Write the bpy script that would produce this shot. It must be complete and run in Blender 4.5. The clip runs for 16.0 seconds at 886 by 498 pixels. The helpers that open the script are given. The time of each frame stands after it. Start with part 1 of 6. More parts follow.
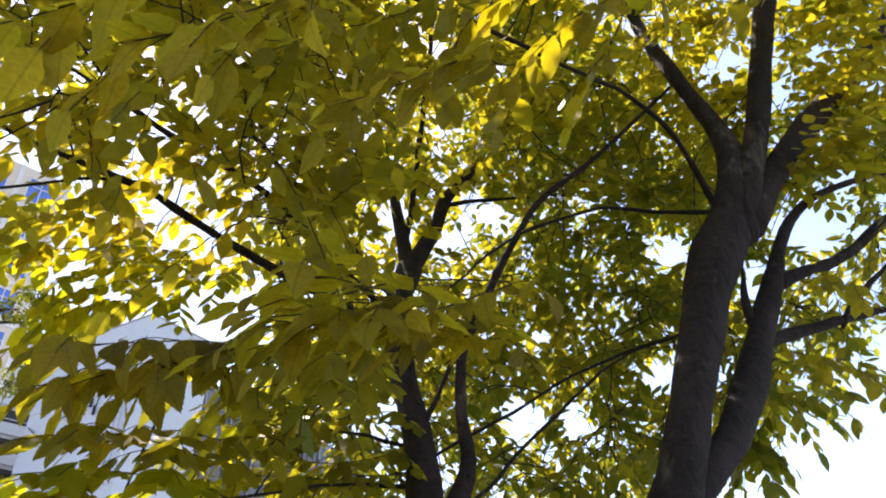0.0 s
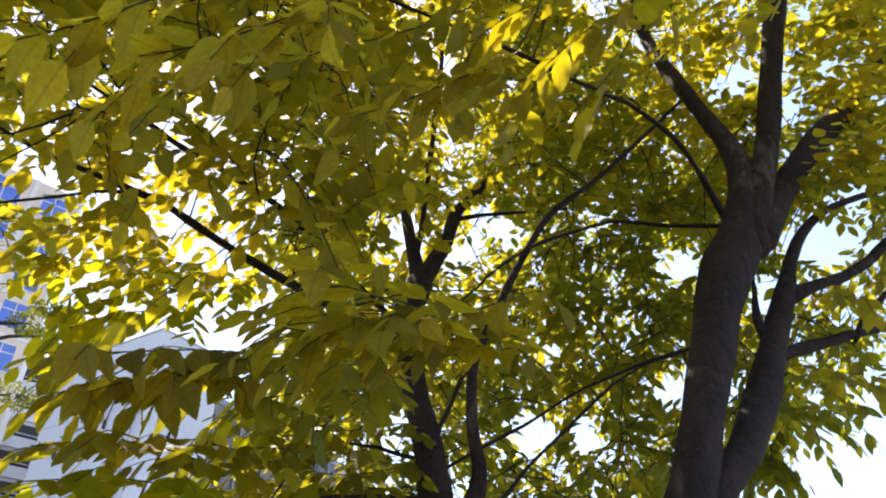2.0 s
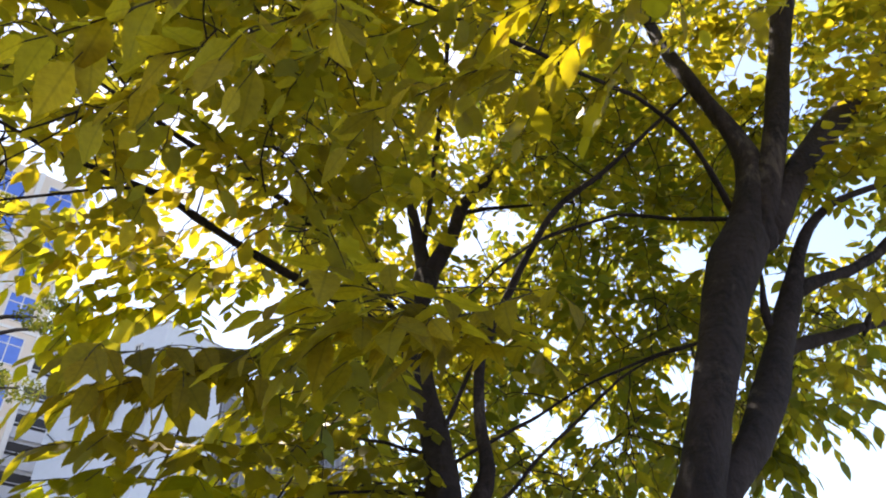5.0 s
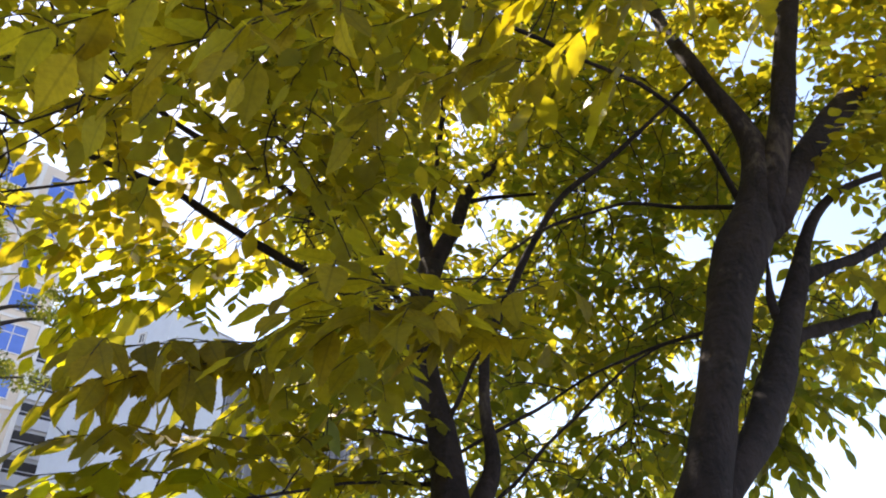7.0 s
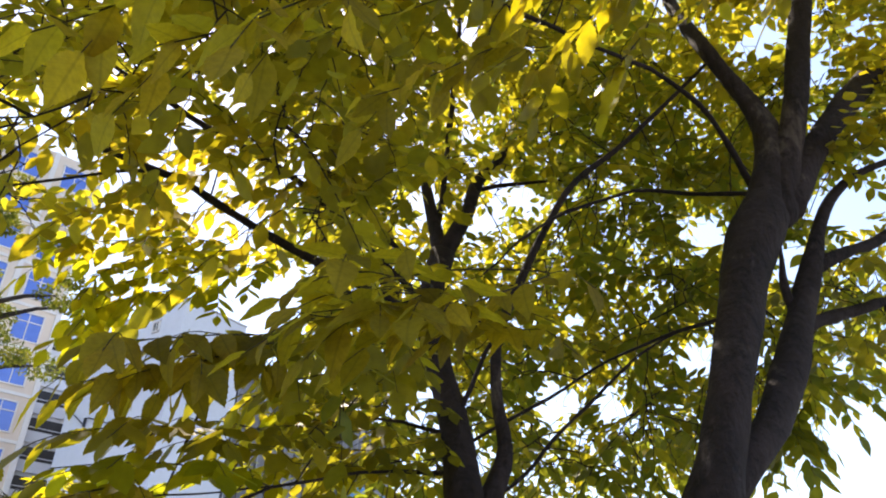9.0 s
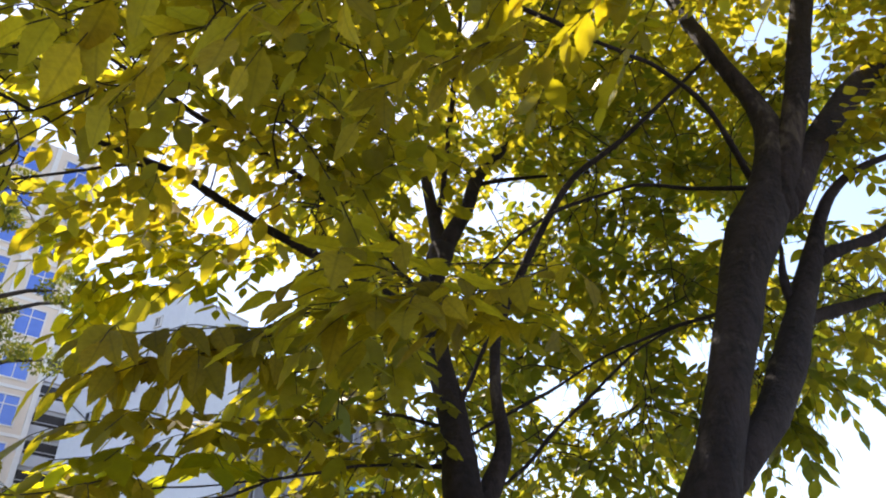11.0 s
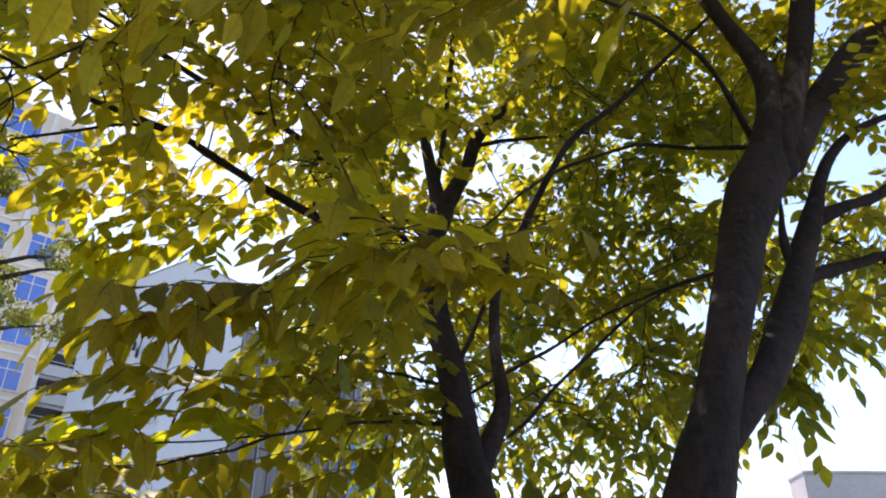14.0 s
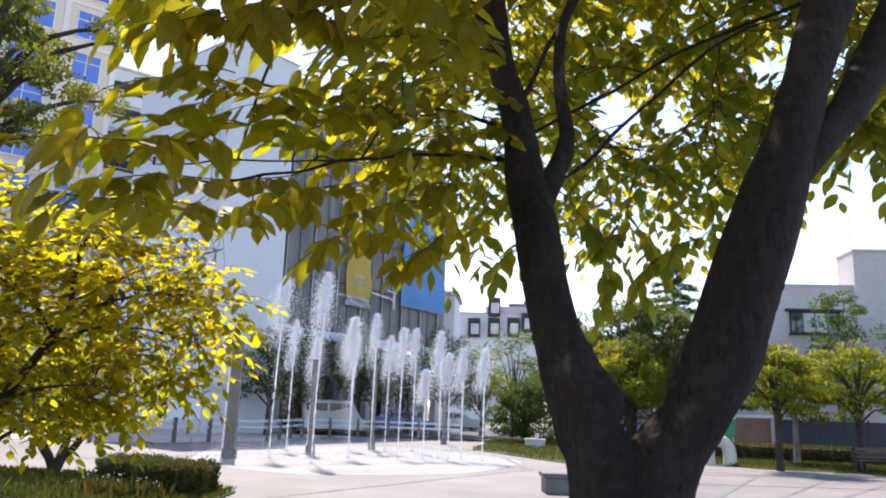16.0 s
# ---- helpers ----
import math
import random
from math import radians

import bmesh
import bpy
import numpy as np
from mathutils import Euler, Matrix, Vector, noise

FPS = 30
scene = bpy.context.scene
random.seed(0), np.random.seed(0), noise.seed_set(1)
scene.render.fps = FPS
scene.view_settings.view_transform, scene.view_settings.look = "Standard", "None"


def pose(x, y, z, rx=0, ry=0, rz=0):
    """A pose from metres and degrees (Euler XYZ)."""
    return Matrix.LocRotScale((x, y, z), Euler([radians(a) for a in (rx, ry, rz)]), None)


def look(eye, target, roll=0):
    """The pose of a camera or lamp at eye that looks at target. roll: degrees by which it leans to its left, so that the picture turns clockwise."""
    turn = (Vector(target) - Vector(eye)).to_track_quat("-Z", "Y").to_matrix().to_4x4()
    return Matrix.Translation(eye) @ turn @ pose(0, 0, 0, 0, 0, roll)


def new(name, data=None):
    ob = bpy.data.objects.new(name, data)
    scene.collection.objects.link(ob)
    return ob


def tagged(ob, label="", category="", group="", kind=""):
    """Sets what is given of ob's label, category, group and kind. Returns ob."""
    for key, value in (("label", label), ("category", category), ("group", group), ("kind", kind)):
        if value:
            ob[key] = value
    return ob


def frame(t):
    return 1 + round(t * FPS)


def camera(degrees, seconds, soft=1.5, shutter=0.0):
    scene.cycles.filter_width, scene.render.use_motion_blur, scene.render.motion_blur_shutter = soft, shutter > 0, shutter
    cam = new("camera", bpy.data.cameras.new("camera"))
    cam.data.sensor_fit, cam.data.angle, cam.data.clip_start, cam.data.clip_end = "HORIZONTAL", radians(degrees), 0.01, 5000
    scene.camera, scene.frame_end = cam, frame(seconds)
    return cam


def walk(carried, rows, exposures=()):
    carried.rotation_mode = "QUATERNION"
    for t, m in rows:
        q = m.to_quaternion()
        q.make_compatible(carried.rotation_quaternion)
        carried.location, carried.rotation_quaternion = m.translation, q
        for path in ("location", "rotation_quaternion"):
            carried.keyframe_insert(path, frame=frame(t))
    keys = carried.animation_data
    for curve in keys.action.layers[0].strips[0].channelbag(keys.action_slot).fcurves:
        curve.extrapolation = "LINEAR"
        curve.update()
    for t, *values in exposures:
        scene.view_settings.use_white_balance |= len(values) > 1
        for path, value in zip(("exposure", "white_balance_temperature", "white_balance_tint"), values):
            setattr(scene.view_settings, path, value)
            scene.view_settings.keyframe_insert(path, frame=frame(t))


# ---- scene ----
cam = camera(60.48, 16.0, soft=2.0)
ROWS = [
    (0, 0.000, 0.000, 1.900, 122.50, -0.36, -0.23),
    (0.5, -0.004, 0.002, 1.899, 122.85, -0.47, 0.13),
    (1, -0.007, -0.005, 1.877, 123.39, -0.55, 0.41),
    (1.5, 0.000, -0.005, 1.877, 123.59, -0.81, 0.30),
    (2, -0.006, -0.010, 1.879, 123.66, -0.83, 0.34),
    (2.5, -0.005, -0.015, 1.893, 123.28, -0.84, 0.29),
    (3, 0.001, -0.015, 1.886, 123.28, -0.61, 0.18),
    (3.5, 0.002, -0.019, 1.894, 123.05, -0.46, 0.44),
    (4, -0.007, -0.011, 1.895, 123.10, -0.57, 0.61),
    (6.5, -0.019, -0.015, 1.900, 122.45, -0.93, 0.81),
    (7, -0.024, -0.005, 1.911, 122.10, -0.77, 1.05),
    (7.5, -0.031, -0.002, 1.927, 121.65, -0.58, 1.39),
    (8, -0.017, 0.006, 1.924, 121.18, -0.48, 1.62),
    (8.5, -0.021, -0.003, 1.929, 121.09, -0.57, 1.91),
    (9, -0.022, -0.007, 1.925, 121.06, -0.87, 1.99),
    (11.5, -0.009, -0.006, 1.920, 120.38, -0.94, 2.14),
    (12, -0.014, -0.004, 1.928, 119.81, -0.72, 2.09),
    (12.5, -0.016, 0.005, 1.924, 119.88, -0.74, 2.08),
    (13, -0.012, 0.002, 1.918, 119.97, -0.72, 2.10),
    (13.5, -0.009, 0.004, 1.915, 119.55, -0.43, 2.23),
    (14, -0.006, 0.010, 1.898, 118.13, -0.80, 2.21),
    (14.5, -0.023, 0.049, 1.836, 111.69, -2.02, 3.36),
    (15, -0.044, 0.062, 1.779, 105.82, -2.54, 4.46),
    (15.5, -0.054, 0.084, 1.738, 101.84, -2.12, 5.75),
    (16, -0.053, 0.104, 1.740, 101.72, -2.12, 5.81),
]

walk(cam, [(t, pose(x, y, z, rx, ry, rz)) for t, x, y, z, rx, ry, rz in ROWS], exposures=((0.0, 1.44, 7150, 18.2), (9.0, 1.44, 7150, 18.2), (12.0, 1.34, 7050, 17.5), (14.0, 1.25, 7000, 17.5), (16.0, 1.33, 7000, 17.5)))

# ---------------------------------------------------------------- light
SUN_EL, SUN_AZ = 57.0, -21.0          # degrees above the horizon; degrees from +y towards +x
world = bpy.data.worlds.new("sky")
scene.world = world
world.use_nodes = True
wn = world.node_tree.nodes
sky = wn.new("ShaderNodeTexSky")
sky.sky_type, sky.sun_disc = "NISHITA", False
sky.sun_elevation, sky.sun_rotation = radians(SUN_EL), radians(SUN_AZ)
sky.air_density, sky.dust_density, sky.ozone_density = 1.0, 0.5, 1.5
wn["Background"].inputs["Strength"].default_value = 0.15
world.node_tree.links.new(sky.outputs["Color"], wn["Background"].inputs["Color"])
sun_way = Vector((math.sin(radians(SUN_AZ)) * math.cos(radians(SUN_EL)), math.cos(radians(SUN_AZ)) * math.cos(radians(SUN_EL)), math.sin(radians(SUN_EL))))
lamp = bpy.data.lights.new("sun", "SUN")
lamp.energy, lamp.angle, lamp.color = 3.8, radians(0.5), (1.0, 0.95, 0.86)
sun = new("sun", lamp)
sun.matrix_world = look(sun_way * 50, (0, 0, 0))


# ---------------------------------------------------------------- materials
class Nodes:
    """A new material with a Principled shader and short calls for its nodes."""

    def __init__(self, name, rough=0.7, metal=0.0, spec=0.5):
        self.mat = bpy.data.materials.new(name)
        self.mat.use_nodes = True
        self.tree = self.mat.node_tree
        self.b = self.tree.nodes["Principled BSDF"]
        self.b.inputs["Roughness"].default_value = rough
        self.b.inputs["Metallic"].default_value = metal
        self.b.inputs["Specular IOR Level"].default_value = spec

    def node(self, kind, **values):
        n = self.tree.nodes.new("ShaderNode" + kind)
        for k, v in values.items():
            n.inputs[k].default_value = v
        return n

    def link(self, a, b):
        self.tree.links.new(a, b)

    def noise(self, scale, detail=4.0, rough=0.55, stretch=None, space="Object"):
        tc = self.node("TexCoord")
        out = tc.outputs[space]
        if stretch:
            mp = self.node("Mapping", Scale=stretch)
            self.link(out, mp.inputs["Vector"])
            out = mp.outputs["Vector"]
        n = self.node("TexNoise", Scale=scale, Detail=detail, Roughness=rough)
        self.link(out, n.inputs["Vector"])
        return n.outputs["Fac"]

    def ramp(self, fac, *stops):
        r = self.node("ValToRGB")
        els = r.color_ramp.elements
        while len(els) < len(stops):
            els.new(0.5)
        for e, (p, c) in zip(els, stops):
            e.position, e.color = p, (*c, 1.0)
        self.link(fac, r.inputs["Fac"])
        return r.outputs["Color"]

    def mix(self, fac, a, b, blend="MIX"):
        m = self.tree.nodes.new("ShaderNodeMix")
        m.data_type, m.blend_type = "RGBA", blend
        for sock, v in ((m.inputs["Factor"], fac), (m.inputs["A"], a), (m.inputs["B"], b)):
            if hasattr(v, "links"):
                self.link(v, sock)
            elif isinstance(v, (int, float)):
                sock.default_value = v
            else:
                sock.default_value = (*v, 1.0)
        return m.outputs["Result"]

    def colour(self, c):
        self.link(c, self.b.inputs["Base Color"])
        return self

    def bump(self, fac, strength=0.3, distance=0.01):
        n = self.node("Bump", Strength=strength, Distance=distance)
        self.link(fac, n.inputs["Height"])
        self.link(n.outputs["Normal"], self.b.inputs["Normal"])
        return self


def surface(name, dark, light, scale=3.0, fine=40.0, rough=0.75, metal=0.0, bump=0.2, depth=0.01, stretch=None, spec=0.4, wear=0.35):
    """A plain weathered surface: broad stains from dark to light, fine grain on top, slight relief."""
    m = Nodes(name, rough, metal, spec)
    big = m.noise(scale, 5.0, 0.6, stretch)
    small = m.noise(fine, 3.0, 0.6, stretch)
    base = m.ramp(big, (0.3, dark), (0.72, light))
    grain = m.ramp(small, (0.3, (0.55, 0.55, 0.55)), (0.75, (1.0, 1.0, 1.0)))
    m.colour(m.mix(wear, base, grain, "MULTIPLY"))
    m.bump(small, bump, depth)
    return m.mat


def leaf_material(name, shade_cols, glow_cols, thin=0.68, rough=0.45, island=True, veins=False):
    """A leaf: diffuse skin, light through the blade, slight gloss; colour differs from leaf to leaf."""
    m = Nodes(name, rough, 0.0, 0.35)
    if island:
        rnd = m.node("NewGeometry").outputs["Random Per Island"]
    else:
        rnd = m.node("ObjectInfo").outputs["Random"]
    broad = m.noise(0.45, 2.0)
    add = m.node("Math")
    add.operation = "MULTIPLY_ADD"
    m.link(broad, add.inputs[0])
    add.inputs[1].default_value = 1.3
    sub = m.node("Math")
    sub.operation = "SUBTRACT"
    m.link(rnd, sub.inputs[0])
    sub.inputs[1].default_value = 0.68
    m.link(sub.outputs[0], add.inputs[2])
    stops = (0.05, 0.4, 0.7, 0.97)
    skin = m.ramp(add.outputs[0], *zip(stops, shade_cols))
    glow = m.ramp(add.outputs[0], *zip(stops, glow_cols))
    spots = m.noise(60.0, 3.0)
    skin = m.mix(0.5, skin, m.ramp(spots, (0.3, (0.55, 0.5, 0.4)), (0.6, (1, 1, 1))), "MULTIPLY")
    if veins:
        # midrib and slanting side veins along the blade
        sep = m.node("SeparateXYZ")
        m.link(m.node("TexCoord").outputs["Object"], sep.inputs[0])
        ay = m.node("Math")
        ay.operation = "ABSOLUTE"
        m.link(sep.outputs["Y"], ay.inputs[0])
        along = m.node("Math")
        along.operation = "MULTIPLY_ADD"
        m.link(ay.outputs[0], along.inputs[0])
        along.inputs[1].default_value = -0.9
        m.link(sep.outputs["X"], along.inputs[2])
        ripple = m.node("Math")
        ripple.operation = "SINE"
        k = m.node("Math")
        k.operation = "MULTIPLY"
        m.link(along.outputs[0], k.inputs[0])
        k.inputs[1].default_value = 62.0
        m.link(k.outputs[0], ripple.inputs[0])
        rib = m.ramp(ay.outputs[0], (0.008, (0.6, 0.6, 0.6)), (0.022, (0, 0, 0)))
        fine = m.ramp(ripple.outputs[0], (0.75, (0, 0, 0)), (1.0, (0.22, 0.22, 0.22)))
        both = m.mix(1.0, rib, fine, "ADD")
        skin = m.mix(both, skin, (0.26, 0.24, 0.05))
        glow = m.mix(both, glow, m.mix(1.0, glow, (0.55, 0.55, 0.5), "MULTIPLY"))
        m.bump(ripple.outputs[0], 0.06, 0.01)
    blot = m.noise(9.0 if veins else 25.0, 3.0)
    glow = m.mix(0.55, glow, m.ramp(blot, (0.3, (0.6, 0.6, 0.6)), (0.7, (1.15, 1.1, 1.0))), "MULTIPLY")
    m.colour(skin)
    tr = m.node("BsdfTranslucent")
    m.link(glow, tr.inputs["Color"])
    mx = m.node("MixShader", Fac=thin)
    m.link(m.b.outputs[0], mx.inputs[1])
    m.link(tr.outputs[0], mx.inputs[2])
    m.link(mx.outputs[0], m.tree.nodes["Material Output"].inputs["Surface"])
    return m.mat


MAT = {}
MAT["leaf"] = leaf_material("tree_leaf",
    ((0.106, 0.108, 0.026), (0.136, 0.126, 0.027), (0.164, 0.142, 0.028), (0.196, 0.155, 0.030)),
    ((0.403, 0.370, 0.022), (0.530, 0.475, 0.022), (0.647, 0.550, 0.024), (0.753, 0.600, 0.026)))
MAT["near_leaf"] = leaf_material("near_tree_leaf",
    ((0.129, 0.110, 0.034), (0.153, 0.123, 0.034), (0.177, 0.135, 0.036), (0.207, 0.143, 0.038)),
    ((0.447, 0.367, 0.016), (0.523, 0.421, 0.016), (0.610, 0.475, 0.018), (0.698, 0.519, 0.020)), thin=0.75, rough=0.55, island=False, veins=True)
MAT["hang_leaf"] = leaf_material("hanging_tree_leaf",
    ((0.097, 0.091, 0.028), (0.119, 0.105, 0.028), (0.143, 0.117, 0.030), (0.178, 0.129, 0.032)),
    ((0.410, 0.356, 0.016), (0.497, 0.421, 0.016), (0.605, 0.485, 0.018), (0.724, 0.544, 0.020)), thin=0.70)
# greener leaf, darkened as well to carry the shade deep in the crown
MAT["crown_shade_green"] = leaf_material("shaded_green_crown_leaf",
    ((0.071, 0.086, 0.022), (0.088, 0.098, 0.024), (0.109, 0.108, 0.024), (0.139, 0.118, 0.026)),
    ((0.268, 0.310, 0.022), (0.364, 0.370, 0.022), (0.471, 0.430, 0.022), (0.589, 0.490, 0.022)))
# brighter yellow version of the tree leaf that carries sunlight
MAT["sunlit_gold_leaf"] = leaf_material("sunlit_golden_leaf",
    ((0.140, 0.125, 0.026), (0.160, 0.135, 0.026), (0.185, 0.142, 0.026), (0.210, 0.147, 0.028)),
    ((0.500, 0.456, 0.014), (0.570, 0.503, 0.014), (0.640, 0.541, 0.014), (0.720, 0.580, 0.016)), thin=0.62)
# yellow leaves; on the large tree the brighter colour also carries sunlight
MAT["yellow_leaf"] = leaf_material("yellow_sunlit_leaf",
    ((0.099, 0.105, 0.010), (0.140, 0.130, 0.010), (0.172, 0.145, 0.010), (0.213, 0.155, 0.012)),
    ((0.395, 0.410, 0.014), (0.520, 0.500, 0.014), (0.645, 0.580, 0.014), (0.749, 0.620, 0.016)), thin=0.78, rough=0.7)
MAT["amber_leaf"] = leaf_material("amber_leaf",
    ((0.105, 0.100, 0.010), (0.145, 0.124, 0.010), (0.180, 0.138, 0.010), (0.225, 0.146, 0.012)),
    ((0.40, 0.39, 0.014), (0.52, 0.47, 0.014), (0.64, 0.54, 0.014), (0.75, 0.56, 0.016)), thin=0.80, rough=0.7)
MAT["lawn_leaf"] = leaf_material("yellow_green_leaf",
    ((0.066, 0.093, 0.012), (0.092, 0.113, 0.012), (0.123, 0.127, 0.012), (0.167, 0.142, 0.014)),
    ((0.194, 0.250, 0.012), (0.264, 0.304, 0.012), (0.361, 0.358, 0.014), (0.449, 0.392, 0.016)), thin=0.55, rough=0.7)
MAT["green_leaf"] = leaf_material("green_leaf",
    ((0.025, 0.055, 0.014), (0.040, 0.075, 0.016), (0.055, 0.090, 0.018), (0.09, 0.11, 0.02)),
    ((0.06, 0.14, 0.015), (0.10, 0.20, 0.018), (0.16, 0.26, 0.02), (0.26, 0.30, 0.02)), thin=0.35, rough=0.75)
MAT["olive_leaf"] = leaf_material("fine_olive_leaf",
    ((0.075, 0.094, 0.022), (0.100, 0.112, 0.026), (0.131, 0.131, 0.030), (0.169, 0.156, 0.034)),
    ((0.150, 0.200, 0.020), (0.213, 0.250, 0.022), (0.288, 0.300, 0.024), (0.400, 0.362, 0.026)), thin=0.45, rough=0.75)
# dull green, lightened so that the colour carries the fountain's haze
MAT["dull_haze_leaf"] = leaf_material("dull_hazy_green_leaf",
    ((0.054, 0.078, 0.034), (0.074, 0.098, 0.039), (0.097, 0.117, 0.042), (0.135, 0.143, 0.047)),
    ((0.108, 0.169, 0.026), (0.149, 0.221, 0.029), (0.216, 0.273, 0.031), (0.297, 0.312, 0.034)), thin=0.38, rough=0.85)
MAT["hedge_leaf"] = leaf_material("hedge_leaf",
    ((0.030, 0.040, 0.012), (0.050, 0.055, 0.014), (0.075, 0.060, 0.016), (0.110, 0.060, 0.022)),
    ((0.06, 0.10, 0.012), (0.10, 0.12, 0.014), (0.14, 0.12, 0.016), (0.20, 0.12, 0.02)), thin=0.3, rough=0.8)
MAT["grass"] = leaf_material("grass_blade",
    ((0.040, 0.050, 0.012), (0.055, 0.064, 0.014), (0.078, 0.080, 0.018), (0.11, 0.10, 0.03)),
    ((0.08, 0.10, 0.012), (0.11, 0.13, 0.014), (0.14, 0.15, 0.018), (0.18, 0.16, 0.03)), thin=0.35, rough=0.9)


def bark_material(name, dark, light, patches=0.0):
    """Dark bark: upright fissures, cross rings, small scales and, where asked for, pale worn patches."""
    m = Nodes(name, 0.88, 0.0, 0.25)
    big = m.noise(5.0, 6.0, 0.65, (1, 1, 0.35))
    rings = m.noise(20.0, 4.0, 0.6, (0.7, 0.7, 1.6))
    cracks = m.noise(34.0, 5.0, 0.7, (1, 1, 0.16))
    flakes = m.noise(18.0, 6.0, 0.75)
    base = m.ramp(big, (0.32, dark), (0.7, light))
    base = m.mix(0.6, base, m.ramp(rings, (0.35, (0.6, 0.56, 0.55)), (0.6, (1, 1, 1))), "MULTIPLY")
    base = m.mix(0.7, base, m.ramp(cracks, (0.36, (0.4, 0.36, 0.36)), (0.52, (1, 1, 1))), "MULTIPLY")
    base = m.mix(m.ramp(flakes, (0.58, (0, 0, 0)), (0.68, (0.4, 0.4, 0.4))), base, tuple(1.8 * c for c in light))
    if patches:
        worn = m.noise(3.3, 5.0, 0.7, (1, 1, 0.5))
        base = m.mix(m.ramp(worn, (0.60, (0, 0, 0)), (0.66, (patches, patches, patches))), base, m.ramp(cracks, (0.35, (0.045, 0.030, 0.026)), (0.6, (0.15, 0.115, 0.095))))
    m.colour(base)
    hgt = m.mix(0.5, m.mix(0.5, rings, flakes), cracks)
    m.bump(hgt, 1.0, 0.03)
    return m.mat


MAT["bark"] = bark_material("tree_bark", (0.016, 0.011, 0.011), (0.044, 0.029, 0.028), 0.5)
MAT["flake"] = bark_material("bark_flake", (0.028, 0.017, 0.015), (0.075, 0.045, 0.038))
MAT["twig"] = bark_material("green_brown_twig", (0.045, 0.035, 0.018), (0.085, 0.068, 0.032))
MAT["dark_bark"] = bark_material("dark_bark", (0.035, 0.028, 0.024), (0.085, 0.066, 0.055))
MAT["grey_bark"] = bark_material("grey_bark", (0.16, 0.15, 0.14), (0.30, 0.28, 0.26))


# ---------------------------------------------------------------- mesh helpers
def part(name, shape, material, parent, label=""):
    """Links a bmesh (or mesh) as one object under a thing or a part."""
    if isinstance(shape, bmesh.types.BMesh):
        me = bpy.data.meshes.new(name)
        shape.to_mesh(me)
        shape.free()
    else:
        me = shape
    if material and not me.materials:
        me.materials.append(material)
    ob = new(name, me)
    ob.parent = parent
    return tagged(ob, label)


def thing(name, m, label, category, group="", kind=""):
    ob = new(name)
    ob.empty_display_size = 0.2
    ob.matrix_world = m
    return tagged(ob, label, category, group, kind)


def box(size, at=(0, 0, 0), bevel=0.0, rz=0.0, bm=None):
    """A box of that size, its base centre at the place given."""
    bm = bm or bmesh.new()
    m = pose(at[0], at[1], at[2] + size[2] / 2, 0, 0, rz) @ Matrix.Diagonal((*size, 1))
    made = bmesh.ops.create_cube(bm, size=1.0, matrix=m)["verts"]
    if bevel:
        edges = list({e for v in made for e in v.link_edges})
        bmesh.ops.bevel(bm, geom=edges, offset=bevel, segments=2, affect="EDGES", profile=0.6)
    return bm


def cyl(r1, r2, h, at=(0, 0, 0), sides=14, bm=None, turn=None):
    bm = bm or bmesh.new()
    m = Matrix.Translation(at) @ (turn or Matrix.Identity(4)) @ Matrix.Translation((0, 0, h / 2))
    bmesh.ops.create_cone(bm, cap_ends=True, segments=sides, radius1=r1, radius2=r2, depth=h, matrix=m)
    return bm


def spline(points, step=0.08):
    """Catmull-Rom through rows (x, y, z, r), as an array of rows."""
    p = np.array(points, float)
    p = np.vstack([2 * p[0] - p[1], p, 2 * p[-1] - p[-2]])
    out = []
    for i in range(1, len(p) - 2):
        n = max(2, int(np.linalg.norm(p[i + 1, :3] - p[i, :3]) / step))
        for k in range(n):
            t = k / n
            out.append(0.5 * (2 * p[i] + (p[i + 1] - p[i - 1]) * t + (2 * p[i - 1] - 5 * p[i] + 4 * p[i + 1] - p[i + 2]) * t ** 2 + (3 * p[i] - p[i - 1] - 3 * p[i + 1] + p[i + 2]) * t ** 3))
    out.append(p[-2])
    out = np.array(out)
    out[:, 3] = np.maximum(out[:, 3], 0.0012)
    return out


def tube_arrays(rows, sides=8, lump=0.0, seed=0.0):
    """Vertices and faces of a tapered tube along rows of (x, y, z, r)."""
    n = len(rows)
    d = np.gradient(rows[:, :3], axis=0)
    d /= np.linalg.norm(d, axis=1)[:, None] + 1e-9
    ref = np.array([0.31, 0.87, 0.38])
    u = np.cross(d, ref)
    u /= np.linalg.norm(u, axis=1)[:, None] + 1e-9
    v = np.cross(d, u)
    a = np.linspace(0, 2 * math.pi, sides, endpoint=False)
    ring = np.cos(a)[None, :, None] * u[:, None, :] + np.sin(a)[None, :, None] * v[:, None, :]
    r = np.repeat(rows[:, 3:4], sides, axis=1)
    if lump:
        for i in range(n):
            for k in range(sides):
                q = rows[i, :3] * 5.0
                r[i, k] *= 1 + lump * noise.noise(Vector((q[0] + math.cos(a[k]) * 1.1 + seed, q[1] + math.sin(a[k]) * 1.1, q[2] * 0.7))) + 0.45 * lump * noise.noise(Vector((q[0] * 4 + math.cos(a[k]) * 3, q[1] * 4 + math.sin(a[k]) * 3 + seed, q[2] * 3)))
    verts = (rows[:, None, :3] + ring * r[:, :, None]).reshape(-1, 3)
    i, k = np.meshgrid(np.arange(n - 1), np.arange(sides), indexing="ij")
    k2 = (k + 1) % sides
    faces = np.stack([i * sides + k, i * sides + k2, (i + 1) * sides + k2, (i + 1) * sides + k], -1).reshape(-1, 4)
    return verts, faces


